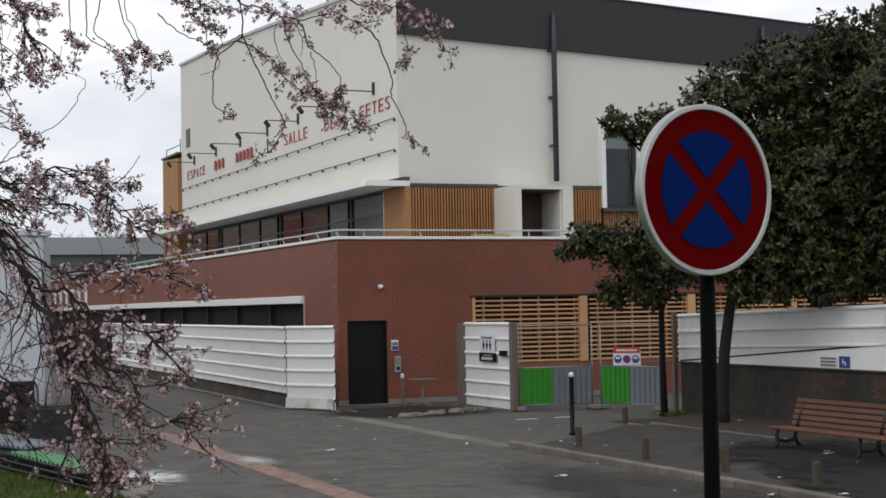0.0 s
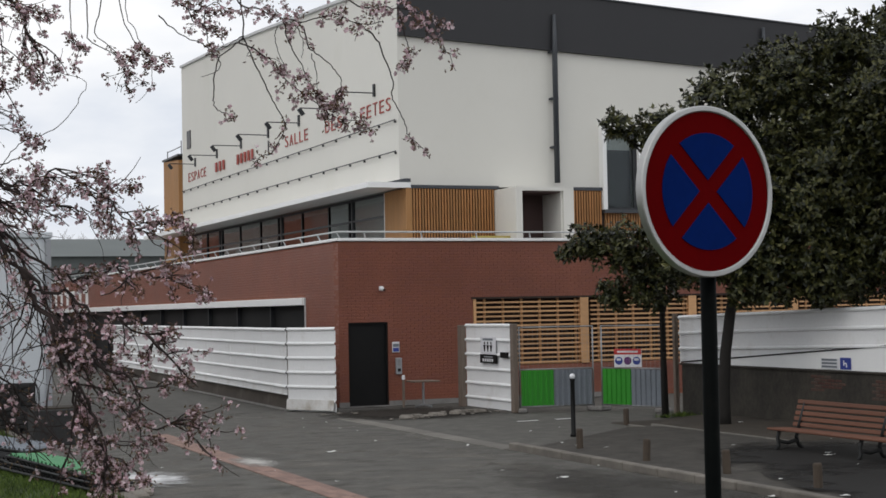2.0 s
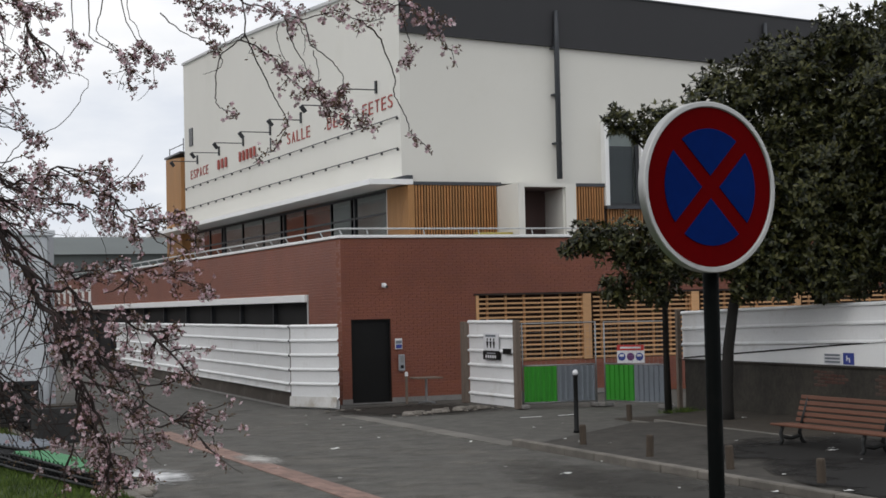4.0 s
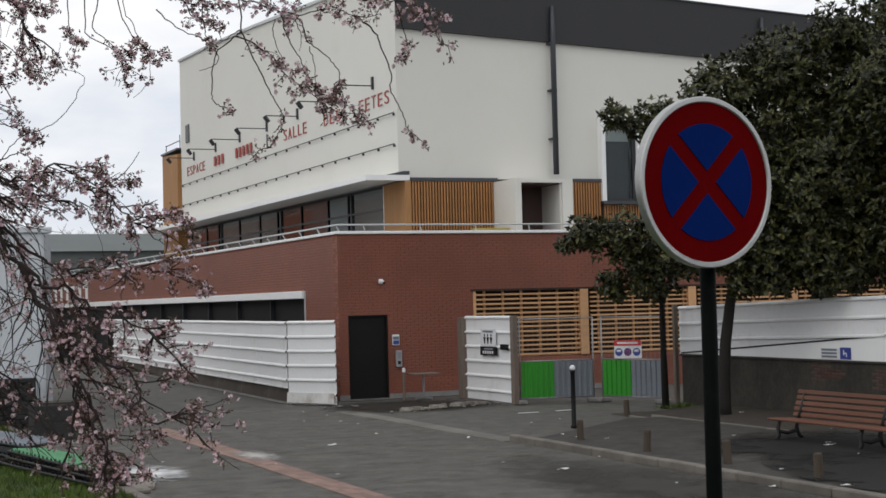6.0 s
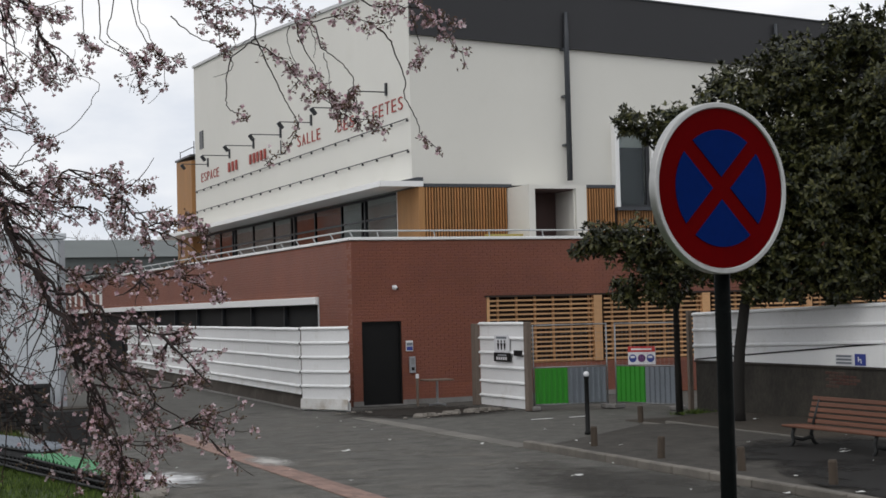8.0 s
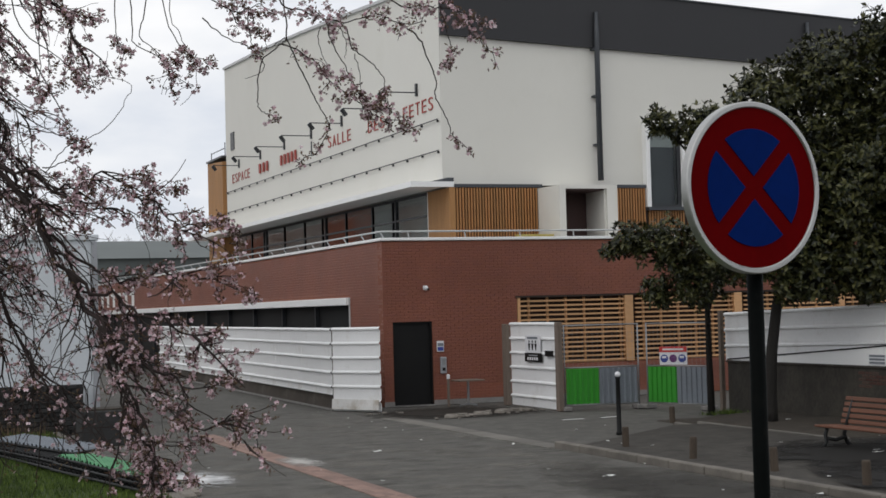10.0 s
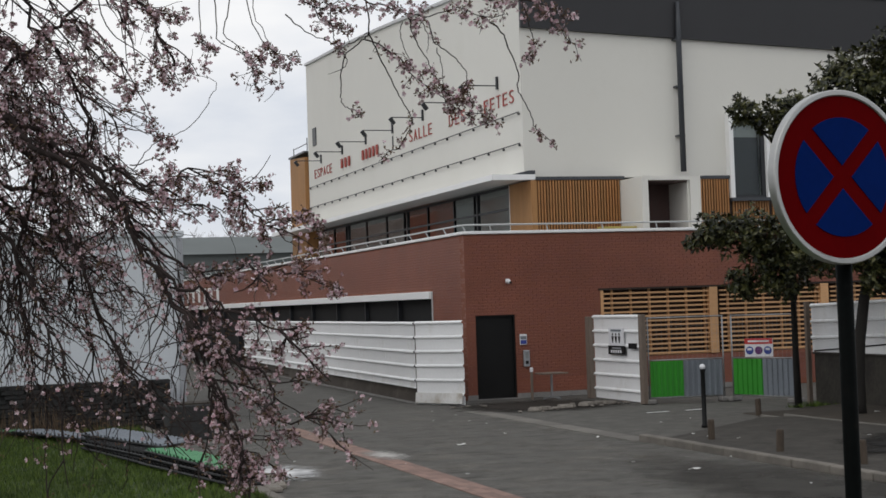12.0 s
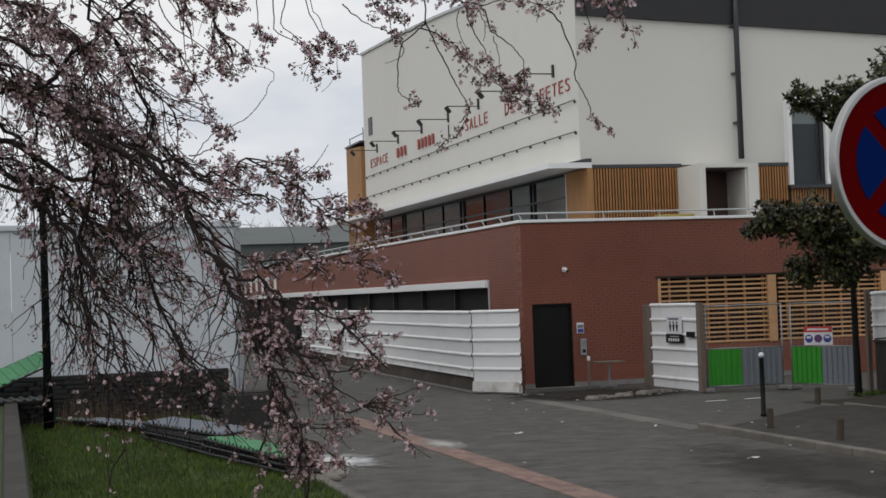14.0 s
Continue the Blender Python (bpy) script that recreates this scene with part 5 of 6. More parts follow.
limb([(-11.56, -29.12, 2.68), (-11.31, -29.30, 2.53), (-11.13, -29.49, 2.39), (-10.89, -29.54, 2.30)], 0.01, 0.003, 13, 0.25, 1.1)
limb([(-13.19, -28.12, 4.36), (-12.05, -28.84, 4.83), (-11.20, -29.34, 4.65), (-10.51, -29.76, 4.45), (-9.90, -30.06, 4.21), (-9.39, -30.24, 4.05)], 0.028, 0.006, 0, 0.3, 0)
limb([(-11.30, -29.46, 2.04), (-11.25, -29.48, 1.87), (-11.22, -29.50, 1.71), (-11.24, -29.52, 1.52)], 0.009, 0.003, 10, 0.3, 1.4)
limb([(-12.17, -28.25, 3.44), (-12.07, -28.08, 3.17), (-12.17, -28.06, 2.77), (-12.15, -28.05, 2.39), (-12.05, -28.21, 2.05)], 0.016, 0.004, 27, 0.5, 0.06)
limb([(-13.19, -28.12, 4.36), (-12.69, -28.04, 4.02), (-12.27, -28.15, 3.82), (-12.08, -28.26, 3.47), (-11.99, -28.23, 3.16), (-11.91, -28.22, 2.79)], 0.016, 0.004, 28, 0.5, 0.6)
limb([(-13.19, -28.12, 4.36), (-12.56, -28.39, 4.32), (-12.16, -28.37, 4.16), (-11.93, -28.46, 3.78), (-11.79, -28.42, 3.42), (-11.67, -28.40, 3.11)], 0.014, 0.004, 27, 0.5, 0.5)
limb([(-13.22, -27.88, 3.85), (-12.70, -27.83, 3.61), (-12.34, -27.78, 3.20), (-12.26, -27.91, 2.81), (-12.30, -27.90, 2.33)], 0.016, 0.004, 36, 0.5, 0.06)
limb([(-11.56, -29.12, 2.68), (-11.45, -29.28, 2.43), (-11.33, -29.31, 2.09), (-11.28, -29.33, 1.86), (-11.15, -29.36, 1.78)], 0.01, 0.003, 15, 0.3, 1.2)
limb([(-13.22, -27.88, 3.85), (-12.76, -27.59, 3.97), (-12.38, -27.56, 3.81), (-12.14, -27.70, 3.67), (-11.98, -27.68, 3.50), (-11.76, -27.67, 3.14)], 0.016, 0.004, 27, 0.5, 0.5)
limb([(-13.19, -28.12, 4.36), (-12.81, -27.50, 4.31), (-12.44, -27.49, 4.26), (-12.19, -27.62, 4.11), (-12.00, -27.58, 3.82), (-11.94, -27.54, 3.49)], 0.016, 0.004, 28, 0.5, 0.7)
limb([(-13.22, -27.88, 3.85), (-12.83, -27.37, 3.47), (-12.52, -27.50, 3.32), (-12.27, -27.49, 3.12), (-12.08, -27.49, 2.99), (-11.85, -27.50, 2.88)], 0.014, 0.004, 42, 0.5, 0.3)
limb([(-13.19, -28.12, 4.36), (-12.90, -28.41, 4.40), (-12.65, -28.51, 4.21), (-12.45, -28.62, 3.98), (-12.29, -28.60, 3.87), (-12.09, -28.60, 3.79)], 0.014, 0.004, 27, 0.3, 0.9)
limb([(-13.22, -27.88, 3.85), (-12.91, -28.33, 3.97), (-12.68, -28.45, 3.86), (-12.52, -28.42, 3.69), (-12.38, -28.54, 3.49), (-12.18, -28.54, 3.43)], 0.012, 0.003, 27, 0.3, 0.8)
limb([(-13.19, -28.12, 4.36), (-12.84, -28.46, 4.60), (-12.50, -28.57, 4.46), (-12.17, -28.67, 4.22), (-11.97, -28.65, 4.05), (-11.80, -28.64, 3.93)], 0.01, 0.003, 22, 0.3, 0.9)
limb([(-13.22, -27.88, 3.85), (-13.01, -28.14, 3.66), (-12.78, -28.25, 3.50), (-12.61, -28.23, 3.29), (-12.41, -28.22, 3.16)], 0.012, 0.003, 26, 0.4, 0.5)
limb([(-12.74, -28.30, 3.73), (-12.39, -28.30, 3.64), (-12.03, -28.30, 3.41), (-11.76, -28.30, 3.25), (-11.59, -28.30, 2.98), (-11.41, -28.30, 2.63), (-11.23, -28.30, 2.25)], 0.017, 0.007, 16, 0.45, 0.5)
limb([(-12.62, -28.40, 3.60), (-12.36, -28.40, 3.66), (-12.09, -28.40, 3.91), (-11.87, -28.40, 4.13), (-11.68, -28.40, 4.32)], 0.017, 0.007, 14, 0.45, 0.7)
limb([(-12.70, -28.00, 3.15), (-12.30, -28.00, 3.13), (-12.06, -28.00, 2.91), (-11.88, -28.00, 2.62), (-11.80, -28.00, 2.26)], 0.014, 0.005, 14, 0.45, 0.4)
limb([(-12.07, -28.90, 3.34), (-11.73, -28.90, 3.18), (-11.45, -28.90, 3.03), (-11.15, -28.90, 2.99)], 0.010, 0.003, 6, 0.35, 0.6)
limb([(-12.75, -27.90, 3.57), (-12.47, -27.90, 3.73), (-12.23, -27.90, 3.60), (-12.04, -27.90, 3.31), (-11.96, -27.90, 2.98)], 0.012, 0.004, 30, 0.45, 0.55)
hanging([(-11.68, -29.29, 3.16), (-11.59, -29.31, 3.27), (-11.40, -29.35, 3.37), (-11.31, -29.38, 3.50), (-11.28, -29.39, 3.58), (-11.40, -29.38, 3.63), (-11.39, -29.40, 3.74)], 0)
hanging([(-11.43, -29.58, 4.56), (-11.36, -29.46, 4.02), (-11.35, -29.42, 3.81), (-11.31, -29.41, 3.72)], 8)
hanging([(-11.38, -29.59, 4.56), (-11.29, -29.47, 4.00), (-11.27, -29.43, 3.79), (-11.10, -29.44, 3.68), (-11.07, -29.44, 3.63), (-10.98, -29.45, 3.58)], 8)
hanging([(-11.27, -29.61, 4.57), (-11.14, -29.49, 3.98), (-11.02, -29.47, 3.74), (-10.87, -29.50, 3.70)], 8)
hanging([(-11.20, -29.62, 4.54), (-11.21, -29.48, 3.97), (-11.24, -29.44, 3.82), (-11.10, -29.44, 3.66), (-11.09, -29.42, 3.55)], 8)
hanging([(-11.02, -29.66, 4.55), (-11.10, -29.50, 3.98), (-11.05, -29.48, 3.82), (-10.98, -29.47, 3.68), (-10.97, -29.45, 3.58), (-11.05, -29.42, 3.47)], 0)
hanging([(-11.86, -29.49, 4.41), (-11.75, -29.41, 4.01), (-11.60, -29.41, 3.93), (-11.43, -29.42, 3.89)], 9)
hanging([(-11.90, -29.45, 4.26), (-11.80, -29.37, 3.86), (-11.65, -29.36, 3.73), (-11.54, -29.36, 3.65), (-11.46, -29.36, 3.57)], 9)
hanging([(-11.85, -29.34, 3.70), (-11.77, -29.33, 3.62), (-11.67, -29.34, 3.57), (-11.68, -29.33, 3.52)], 8)
hanging([(-11.76, -28.87, 3.45), (-11.66, -28.87, 3.41), (-11.54, -28.88, 3.38), (-11.48, -29.04, 3.33), (-11.44, -29.04, 3.32)], 8)
hanging([(-11.66, -29.00, 3.21), (-11.54, -29.02, 3.24), (-11.45, -29.02, 3.19)], 6)
hanging([(-11.36, -29.18, 3.15), (-11.28, -29.20, 3.16), (-11.18, -29.36, 3.17)], 8)
hanging([(-11.31, -29.18, 3.09), (-11.19, -29.35, 3.05), (-11.02, -29.39, 3.09)], 9)
hanging([(-11.65, -29.07, 4.47), (-11.56, -29.13, 4.02), (-11.53, -29.10, 3.86), (-11.56, -29.06, 3.58)], 6)
hanging([(-11.79, -29.06, 4.46), (-11.70, -29.12, 4.02), (-11.67, -29.07, 3.75), (-11.71, -29.04, 3.58)], 6)
hanging([(-10.67, -29.62, 4.12), (-10.57, -29.62, 3.97), (-10.47, -29.62, 3.94), (-10.35, -29.62, 3.90), (-10.24, -29.62, 3.89), (-10.09, -29.62, 3.94), (-9.95, -29.62, 3.90), (-9.83, -29.62, 3.92)], 22, first=0.20, r=0.0045, amount=1.0)
hanging([(-10.16, -29.66, 4.15), (-9.99, -29.66, 3.99), (-9.87, -29.66, 3.98), (-9.74, -29.66, 3.98), (-9.61, -29.66, 3.95), (-9.54, -29.66, 3.90)], 15, first=0.30, r=0.0045, amount=1.0)
hanging([(-9.62, -29.66, 3.96), (-9.59, -29.66, 3.91), (-9.60, -29.66, 3.84), (-9.54, -29.66, 3.83), (-9.51, -29.66, 3.78), (-9.43, -29.66, 3.74)], 8, first=0.25)
hanging([(-9.76, -29.68, 3.99), (-9.74, -29.68, 3.87), (-9.71, -29.68, 3.79), (-9.71, -29.68, 3.74), (-9.76, -29.68, 3.67)], 8, first=0.60)
hanging([(-9.97, -29.64, 3.90), (-9.88, -29.64, 3.83), (-9.83, -29.64, 3.74), (-9.79, -29.64, 3.61), (-9.78, -29.64, 3.51), (-9.72, -29.64, 3.39), (-9.70, -29.64, 3.33), (-9.60, -29.64, 3.25)], 6, first=0.85, r=0.0046)
hanging([(-10.56, -29.60, 4.01), (-10.55, -29.60, 3.82), (-10.57, -29.60, 3.78), (-10.67, -29.60, 3.68), (-10.70, -29.60, 3.54), (-10.69, -29.60, 3.45), (-10.64, -29.60, 3.42), (-10.60, -29.60, 3.41)], 6, first=0.84, r=0.0042)
hanging([(-10.67, -29.60, 3.70), (-10.66, -29.60, 3.65), (-10.70, -29.60, 3.62), (-10.76, -29.60, 3.60)], 0)
hanging([(-10.55, -29.60, 3.81), (-10.50, -29.60, 3.69), (-10.42, -29.60, 3.52), (-10.36, -29.60, 3.40), (-10.34, -29.60, 3.36), (-10.39, -29.60, 3.26)], 5, first=0.70, r=0.0040)
hanging([(-10.38, -29.60, 3.28), (-10.41, -29.60, 3.23), (-10.46, -29.60, 3.21), (-10.52, -29.60, 3.16)], 6, first=0.10)
hanging([(-10.57, -29.61, 3.78), (-10.47, -29.61, 3.73), (-10.38, -29.61, 3.67), (-10.32, -29.61, 3.58), (-10.21, -29.61, 3.51), (-10.10, -29.61, 3.42), (-9.95, -29.61, 3.41)], 22, first=0.10, r=0.0042)
hanging([(-10.35, -29.63, 3.88), (-10.32, -29.63, 3.78), (-10.27, -29.63, 3.68), (-10.23, -29.63, 3.59), (-10.16, -29.63, 3.50), (-10.13, -29.63, 3.42)], 18, first=0.45)
hanging([(-10.26, -29.65, 3.86), (-10.23, -29.65, 3.76), (-10.14, -29.65, 3.69), (-10.08, -29.65, 3.62), (-10.06, -29.65, 3.54), (-10.04, -29.65, 3.46), (-9.96, -29.65, 3.41)], 13, first=0.60)
hanging([(-10.37, -29.60, 3.87), (-10.38, -29.60, 3.78), (-10.33, -29.60, 3.65), (-10.31, -29.60, 3.61)], 0)
hanging([(-10.29, -29.62, 3.88), (-10.25, -29.62, 3.77), (-10.26, -29.62, 3.71)], 0)
hanging([(-10.20, -29.62, 3.73), (-10.18, -29.62, 3.60), (-10.17, -29.62, 3.54)], 0)
hanging([(-10.96, -29.58, 3.89), (-10.91, -29.58, 3.84), (-10.83, -29.58, 3.80), (-10.74, -29.58, 3.75), (-10.66, -29.58, 3.71)], 6, first=0.70)
hanging([(-10.73, -29.58, 3.95), (-10.73, -29.58, 3.79), (-10.71, -29.58, 3.75)], 4, first=0.80)
hanging([(-10.99, -29.60, 4.01), (-10.87, -29.60, 3.95), (-10.77, -29.60, 3.93), (-10.68, -29.60, 3.96), (-10.63, -29.60, 3.93)], 12, first=0.20, amount=1.0)
hanging([(-10.83, -29.59, 3.94), (-10.78, -29.59, 3.87), (-10.71, -29.59, 3.84), (-10.69, -29.59, 3.81)], 8, first=0.40)
hanging([(-10.55, -29.60, 3.81), (-10.63, -29.60, 3.76), (-10.69, -29.60, 3.74)], 0)

bmesh.ops.translate(twigs, verts=twigs.verts[:], vec=-ROOT)
part("fine_twig", twigs, CHERRYBARK, cherry, "fine bare drooping twigs")["kind"] = "stuff"

# blossoms: five cupped petals on a dark calyx, in loose clusters with buds
pv, pf, cv, cf = [], [], [], []
for site, amount in flower_sites:
    for k in range((rg.randint(4, 7) if amount == 0.9 else rg.randint(9, 14)) if amount > 0.5 else 3):
        c = site - ROOT + (0.013 if amount == 0.9 else 0.0175) * Vector((rg.gauss(0, 1), rg.gauss(0, 1), rg.gauss(-0.3, 1)))
        ax = Vector((rg.gauss(0, 1), rg.gauss(0, 1), rg.gauss(-0.3, 0.8))).normalized()
        u = ax.orthogonal().normalized()
        v = ax.cross(u)
        stem = site - ROOT
        s = 0.0009
        i = len(cv)
        cv += [stem + u * s, stem - u * s, c - u * s, c + u * s]
        cf.append((i, i + 1, i + 2, i + 3))
        i = len(cv)
        cb = c - ax * 0.009
        cv += [cb + u * 0.003, cb - u * 0.0015 + v * 0.0026, cb - u * 0.0015 - v * 0.0026, c + ax * 0.002]
        cf += [(i, i + 1, i + 3), (i + 1, i + 2, i + 3), (i + 2, i, i + 3)]
        if rg.random() < (0.70 if amount == 0.9 else 0.54 if amount > 0.5 else 0.75):
            for z0, r in ((0.0, 0.0050),):
                i = len(cv)
                cv += [c + u * r, c + v * r, c - u * r, c - v * r, c + ax * 0.012, c - ax * 0.008]
                cf += [(i, i + 1, i + 4), (i + 1, i + 2, i + 4), (i + 2, i + 3, i + 4), (i + 3, i, i + 4), (i + 1, i, i + 5), (i + 2, i + 1, i + 5), (i + 3, i + 2, i + 5), (i, i + 3, i + 5)]
            continue
        R, cup = rg.uniform(0.0105, 0.0150), rg.uniform(0.15, 0.9)
        for j in range(5):
            a = j * 1.2566 + rg.uniform(-0.1, 0.1)
            d = (u * math.cos(a) + v * math.sin(a))
            e = ax.cross(d)
            i = len(pv)
            pv += [c, c + d * R * 0.6 + e * R * 0.42 + ax * R * cup * 0.5, c + d * R * 1.05 + ax * R * cup, c + d * R * 0.6 - e * R * 0.42 + ax * R * cup * 0.5]
            pf += [(i, i + 1, i + 2), (i, i + 2, i + 3)]
raw_mesh("blossom", [tuple(p) for p in pv], pf, PETAL, cherry, "pale pink open blossom")["kind"] = "stuff"
raw_mesh("calyx", [tuple(p) for p in cv], cf, BUD, cherry, "dark red buds and stalks")["kind"] = "stuff"


# ---- kerbs, paving strip, litter ----
kerb_me = mesh_of("kerb_stone", bevelled(boxes((-1.29, -1.13, 0, 0.985, -0.05, 0.118)), 0.016), KERB)
pav = bpy.data.objects["pavement"]
for k in range(31):
    ob = new("kerb_stone", kerb_me)
    ob.parent, ob.location = pav, (0.012 * rg.random(), -13.7 - k, 0.006 * rg.random())
gutter_me = mesh_of("gutter_slab", bevelled(boxes((-0.21, 0.21, 0, 0.985, -0.08, 0.012)), 0.006), KERBFLAT)
for k in range(9):
    ob = new("gutter_slab", gutter_me)
    ob.parent, ob.location = pav, (-1.16 + 0.01 * rg.random(), -12.68 + k, 0.004 * rg.random())
road = bpy.data.objects["road"]
tile_me = mesh_of("paving_tile", bevelled(boxes((0, 0.136, 0, 0.224, -0.03, 0.014)), 0.004), REDTILE)
verts, faces = [], []
for j in range(150):
    for i in range(3):
        x, y = -6.10 - 0.005 * (0.232 * j) + 0.140 * i + 0.003 * rg.random(), -6.0 - 0.232 * j
        if j < 90:
            ob = new("paving_tile", tile_me)
            ob.parent, ob.location = road, (x, y, 0.004 * rg.random())
        else:
            n = len(verts)
            z = 0.012 + 0.003 * rg.random()
            verts += [(x, y, z), (x + 0.136, y, z), (x + 0.136, y + 0.224, z), (x, y + 0.224, z)]
            faces.append((n, n + 1, n + 2, n + 3))
ob = raw_mesh("paving_strip", verts, faces, REDTILE, road, "red paving strip further on")
ob["kind"] = "stuff"


def patch(name, cx, cy, rx, ry, z, m, label, category, seed):
    bm = bmesh.new()
    c = bm.verts.new((0, 0, 0))
    ring = [bm.verts.new((rx * math.cos(a), ry * math.sin(a), 0)) for a in np.linspace(0, 2 * math.pi, 40)[:-1]]
    for k in range(len(ring)):
        bm.faces.new((c, ring[k], ring[(k + 1) % len(ring)]))
    ob = part(name, bm, m)
    ob.location = (cx, cy, z)
    return tagged(ob, label, category, "", "stuff")


patch("lime_spill", -7.89, -14.02, 0.9, 1.5, 0.016, CHALK, "white powder spilt on the asphalt", "spill", 1)
# the two footpath patches by the bench also paint in the tree's shade
patch("damp_stain", 2.2, -18.6, 2.6, 4.2, 0.102, STAINSHADE, "dark stain and painted tree shade on the footpath by the bench", "stain", 2)
patch("road_stain", -2.4, -20.0, 1.5, 5.5, 0.021, ROADSTAIN, "dark trodden stain on the asphalt beside the kerb", "stain", 7)
patch("damp_stain", 1.0, -22.0, 2.0, 4.2, 0.106, STAINSHADE, "dark stain and painted tree shade on the footpath", "stain", 3)
for k in range(30):
    x, y = (rg.uniform(-7.5, -1.2), rg.uniform(-21, -3)) if k < 16 else (rg.uniform(-1.0, 4.5), rg.uniform(-21, -9))
    s = rg.uniform(0.012, 0.035) * (1.6 if k % 9 == 0 else 1)
    z = (0.02 if x < -0.9 else 0.1) if y < -12 else 0.03
    bm = bmesh.new()
    v = [bm.verts.new((x + s * math.cos(a) * rg.uniform(0.6, 1.3), y + s * math.sin(a) * rg.uniform(0.6, 1.6), z + 0.02 * rg.random())) for a in (0, 1.3, 2.6, 3.9, 5.2)]
    bm.faces.new(v)
    r = bmesh.ops.extrude_face_region(bm, geom=bm.faces[:])
    bmesh.ops.translate(bm, verts=[q for q in r["geom"] if isinstance(q, bmesh.types.BMVert)], vec=(0, 0, 0.004))
    tagged(part("litter", bm, LITTER), "scrap of pale paper on the ground", "litter", "scraps of litter")

# broken slab edge and rubble by the table
patch("dirt_patch", 0.7, -3.0, 2.6, 2.6, 0.014, DIRT, "dark damp dirt before the door and table", "stain", 4)
for k in range(15):
    w, d, h = rg.uniform(0.09, 0.24), rg.uniform(0.07, 0.16), rg.uniform(0.035, 0.085)
    b = bmesh.new()
    n = 8
    low = [b.verts.new((w * math.cos(q * 6.2832 / n) * rg.uniform(0.65, 1.15), d * math.sin(q * 6.2832 / n) * rg.uniform(0.6, 1.2), 0)) for q in range(n)]
    top = [b.verts.new((v.co.x * rg.uniform(0.75, 0.98), v.co.y * rg.uniform(0.7, 0.95), h + rg.uniform(-0.025, 0.02))) for v in low]
    mid = b.verts.new((0, 0, h + 0.01))
    b.faces.new(low[::-1])
    for q in range(n):
        b.faces.new((low[q], low[(q + 1) % n], top[(q + 1) % n], top[q]))
        b.faces.new((top[q], top[(q + 1) % n], mid))
    ob = part("slab_piece", b, RUBBLE)
    ob.location, ob.rotation_euler = (-0.1 + 0.165 * k + rg.uniform(-0.06, 0.06), -4.5 + 0.066 * k + rg.uniform(-0.16, 0.16), -0.004), (0, 0, rg.uniform(-0.3, 0.9))
    tagged(ob, "broken piece of pale concrete slab on dark dirt", "rubble", "broken slab pieces")
for k in range(30):
    sz = rg.uniform(0.02, 0.06)
    b = bevelled(boxes((-sz, sz, -sz * 0.8, sz * 0.8, 0, sz * 0.8)), sz * 0.25)
    near_hoarding = k > 22
    px, py = (rg.uniform(-1.2, -0.2), rg.uniform(-2.6, -1.9)) if near_hoarding else (rg.uniform(-0.5, 2.7), 0)
    if not near_hoarding:
        py = -4.75 + 0.42 * (px + 0.15) + rg.uniform(-0.35, 0.25)
    bmesh.ops.transform(b, matrix=pose(px, py, 0, 0, 0, rg.uniform(0, 360)), verts=b.verts)
    tagged(part("rubble_stone", b, RUBBLE), "small broken pale stone on the ground", "rubble", "rubble beside the table")

# broken edging at the lawn's corner
for k in range(5):
    b = bevelled(boxes((-0.11, 0.11, -0.16, 0.16, 0, 0.09 + 0.015 * k)), 0.03)
    ob = part("edging_piece", b, RUBBLE)
    ob.location, ob.rotation_euler = (-8.41 + 0.16 * (k % 2) + rg.uniform(-0.04, 0.04), -16.28 + 0.34 * k + rg.uniform(-0.06, 0.06), 0), (0.1 * rg.random(), 0.15 * rg.random(), rg.uniform(-0.5, 0.5))
    tagged(ob, "broken lime-dusted edging stone at the lawn corner", "rubble", "broken edging stones")

# scuffed lime on the red strip and crumpled paper in the road
patch("lime_scuff", -5.75, -12.5, 0.45, 1.3, 0.022, SCUFF, "whitish scuffs worn across the red paving strip", "stain", 5)
for x, y, w in ((-2.55, -17.23, 0.10), (-4.08, -11.48, 0.08), (2.0, -17.3, 0.09), (2.2, -17.0, 0.06), (4.6, -11.0, 0.05), (-0.9, -21.5, 0.06)):
    b = sheet(-w, w, -w * 0.45, w * 0.45, 5, 3, lambda u, v: 0.012 + 0.05 * abs(noise.noise((u * 9 + x, v * 9 + y, 2))))
    r = bmesh.ops.extrude_face_region(b, geom=b.faces[:])
    bmesh.ops.translate(b, verts=[q for q in r["geom"] if isinstance(q, bmesh.types.BMVert)], vec=(0, 0, 0.003))
    ob = part("paper_scrap", b, LITTER)
    ob.location, ob.rotation_euler = (x, y, max(0, pave_z(x, y)) if x > -1.1 else 0), (0, 0, rg.uniform(-0.8, 0.8))
    tagged(ob, "crumpled white paper lying on the ground", "litter", "scraps of litter")

# ---- bricks, last ----
B_L, B_H, STEP_L, STEP_H, OUT = 0.2225, 0.064, 0.2275, 0.0745, 0.012


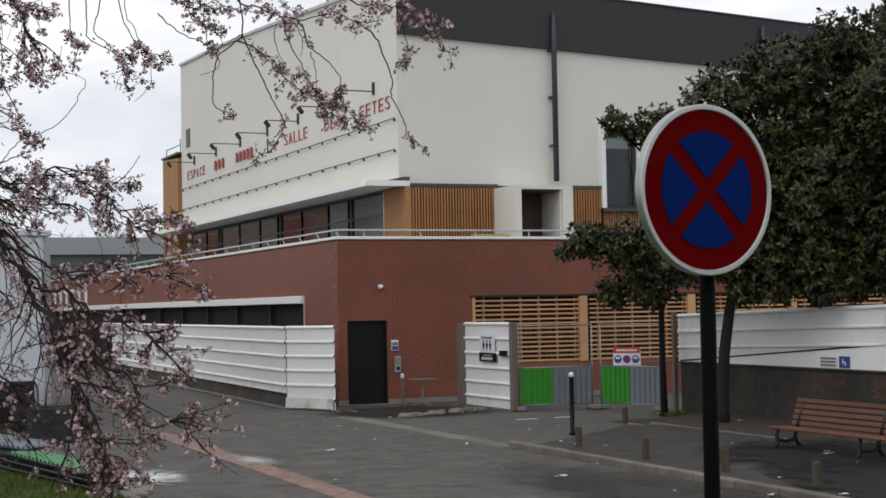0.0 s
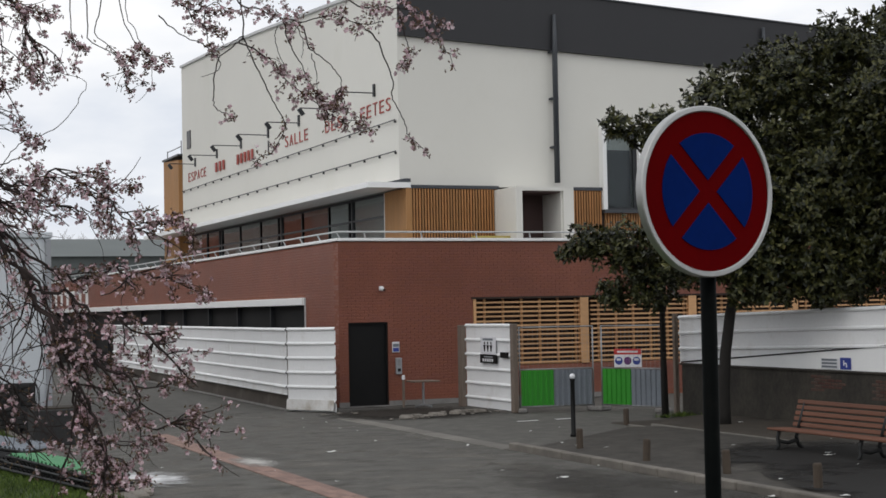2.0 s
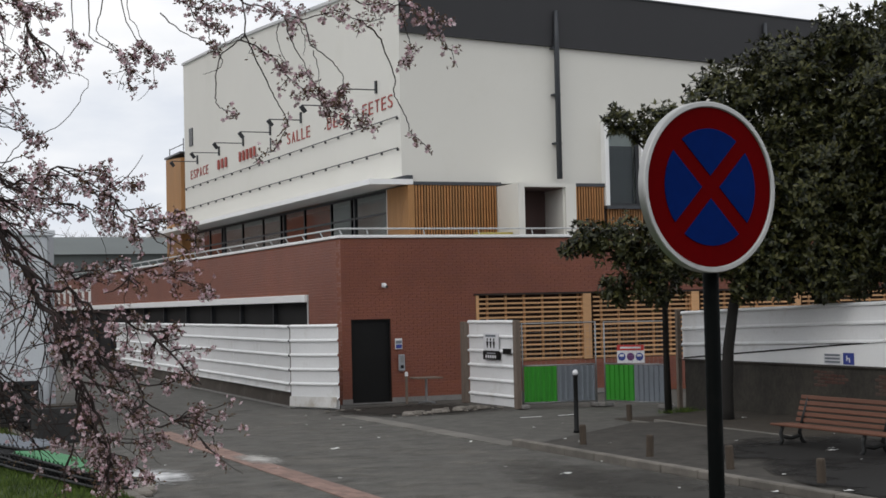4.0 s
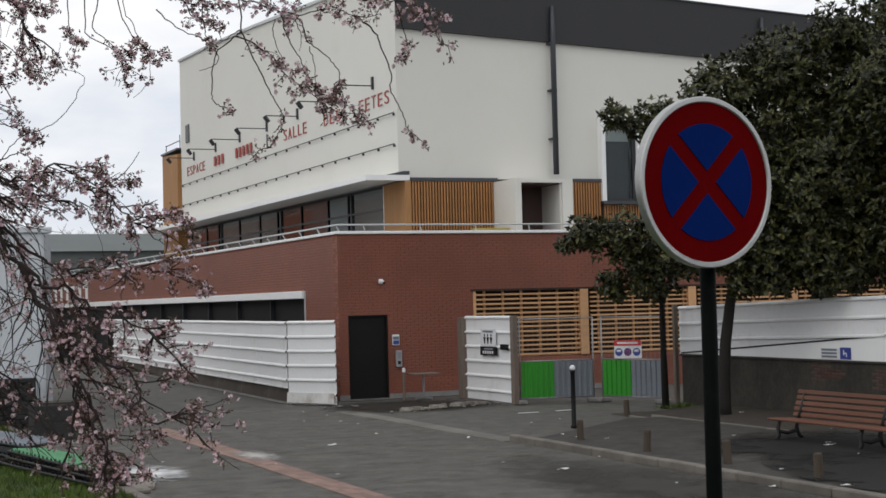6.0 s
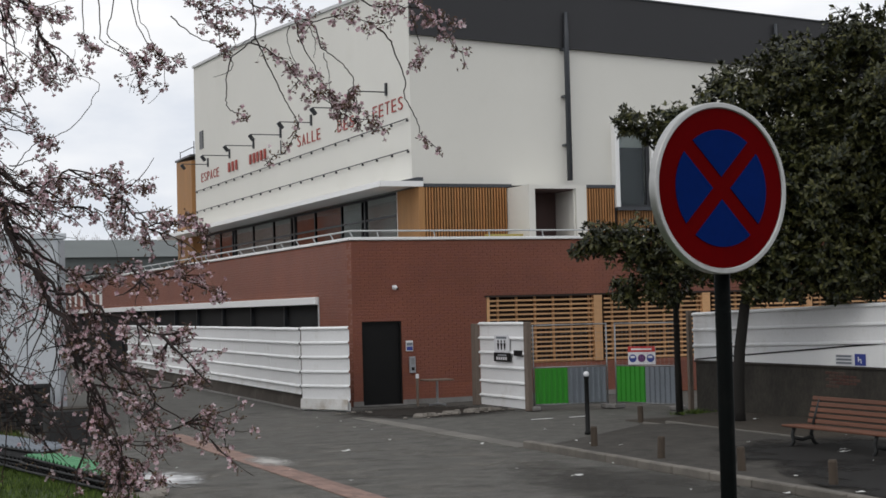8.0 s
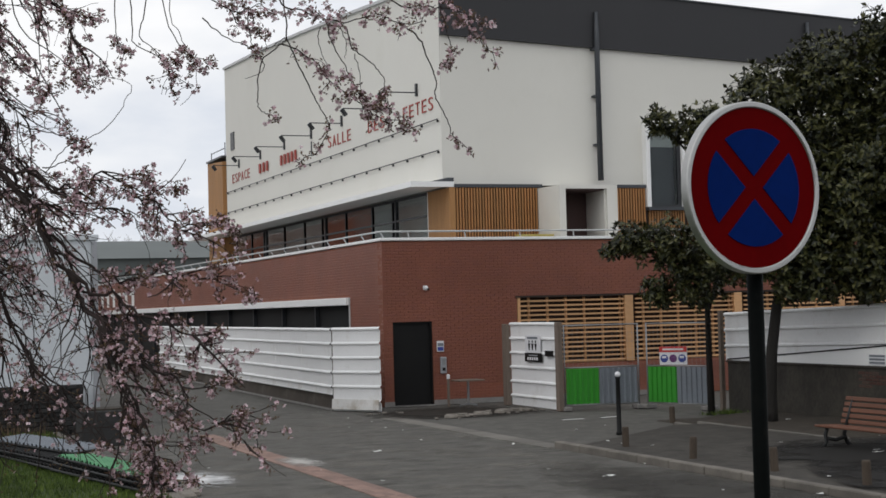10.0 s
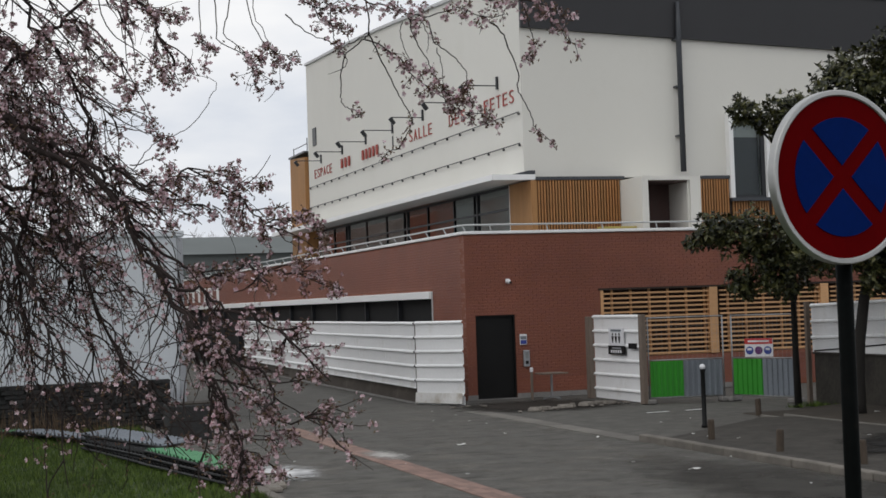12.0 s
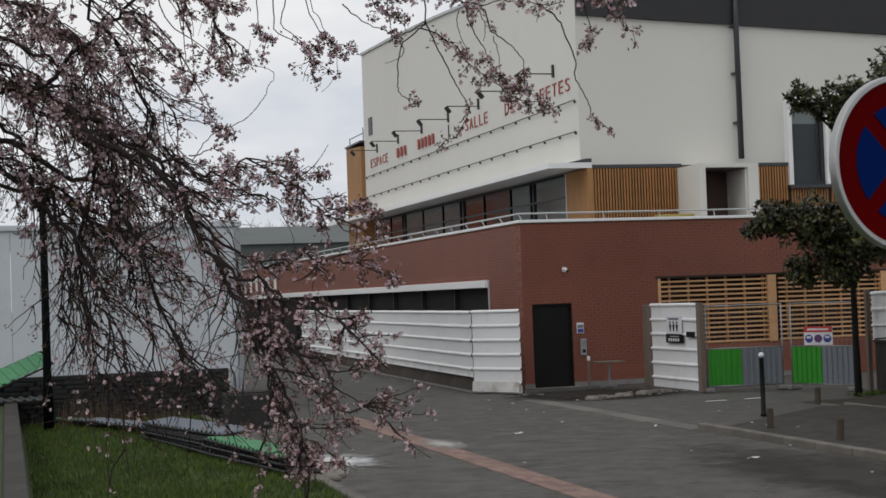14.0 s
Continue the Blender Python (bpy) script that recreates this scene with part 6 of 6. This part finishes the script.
def brick_boxes(cells, side):
    """Proud bricks with chamfered faces; side 's' faces -y, side 'w' faces -x."""
    vs, fs = [], []
    for a, b, z0, z1 in cells:
        i = len(vs)
        c = 0.004
        o = OUT * (0.85 + 0.3 * rg.random())
        for (u, z), d in zip(((a, z0), (b, z0), (b, z1), (a, z1)), (0, 0, 0, 0)):
            vs.append((u, 0.014, z) if side == "s" else (0.014, u, z))
        for u, z in ((a, z0), (b, z0), (b, z1), (a, z1)):
            vs.append((u, OUT - o + c, z) if side == "s" else (OUT - o + c, u, z))
        for u, z in ((a + c, z0 + c), (b - c, z0 + c), (b - c, z1 - c), (a + c, z1 - c)):
            vs.append((u, OUT - o, z) if side == "s" else (OUT - o, u, z))
        for k in range(4):
            j = (k + 1) % 4
            fs += [(i + k, i + j, i + 4 + j, i + 4 + k), (i + 4 + k, i + 4 + j, i + 8 + j, i + 8 + k)]
        fs.append((i + 8, i + 9, i + 10, i + 11))
    if side == "w":
        fs = [f[::-1] for f in fs]
    return vs, fs


def brick_cells(u0, u1, z0, z1, holes):
    cells = []
    row, z = 0, z0
    while z + B_H <= z1 + 0.005:
        u = u0 - (STEP_L / 2 if row % 2 else 0)
        while u < u1:
            spans = [(max(u, u0), min(u + B_L, u1))]
            for h0, h1, hz0, hz1 in holes:
                if z + B_H > hz0 and z < hz1:
                    spans = [s for a, b in spans for s in ((a, min(b, h0 - 0.004)), (max(a, h1 + 0.004), b)) if s[1] - s[0] > 0.025]
            cells += [(a, b, z, z + B_H) for a, b in spans if b - a > 0.02]
            u += STEP_L
        z += STEP_H
        row += 1
    return cells


south = brick_cells(0.0, 12.0, 0.135, 4.2, [DOOR, TREL])
near = [c for c in south if 1.36 < c[0] < 3.62 and 0.5 < c[2] < 2.72 and abs(c[1] - c[0] - B_L) < 0.001][:295]
rest = [c for c in south if c not in set(near)]
vs, fs = brick_boxes(rest, "s")
ob = raw_mesh("bricks", vs, fs, BRICK, south_wall, "red bricks with recessed joints")
ob["kind"] = "stuff"
vs, fs = brick_boxes([(0, B_L, 0, B_H)], "s")
one = bpy.data.meshes.new("brick")
one.from_pydata(vs, [], fs)
one.materials.append(BRICK)
for a, b, z0, z1 in near:
    ob = new("brick", one)
    ob.parent, ob.location = south_wall, (a, 0.003 * (rg.random() - 0.5), z0)
west = brick_cells(0.0, 62.0, 0.135, 4.2, [(2.74, 62.0, 0.0, 2.83)])
vs, fs = brick_boxes(west, "w")
ob = raw_mesh("bricks", vs, fs, BRICK, west_wall, "red bricks with recessed joints")
ob["kind"] = "stuff"
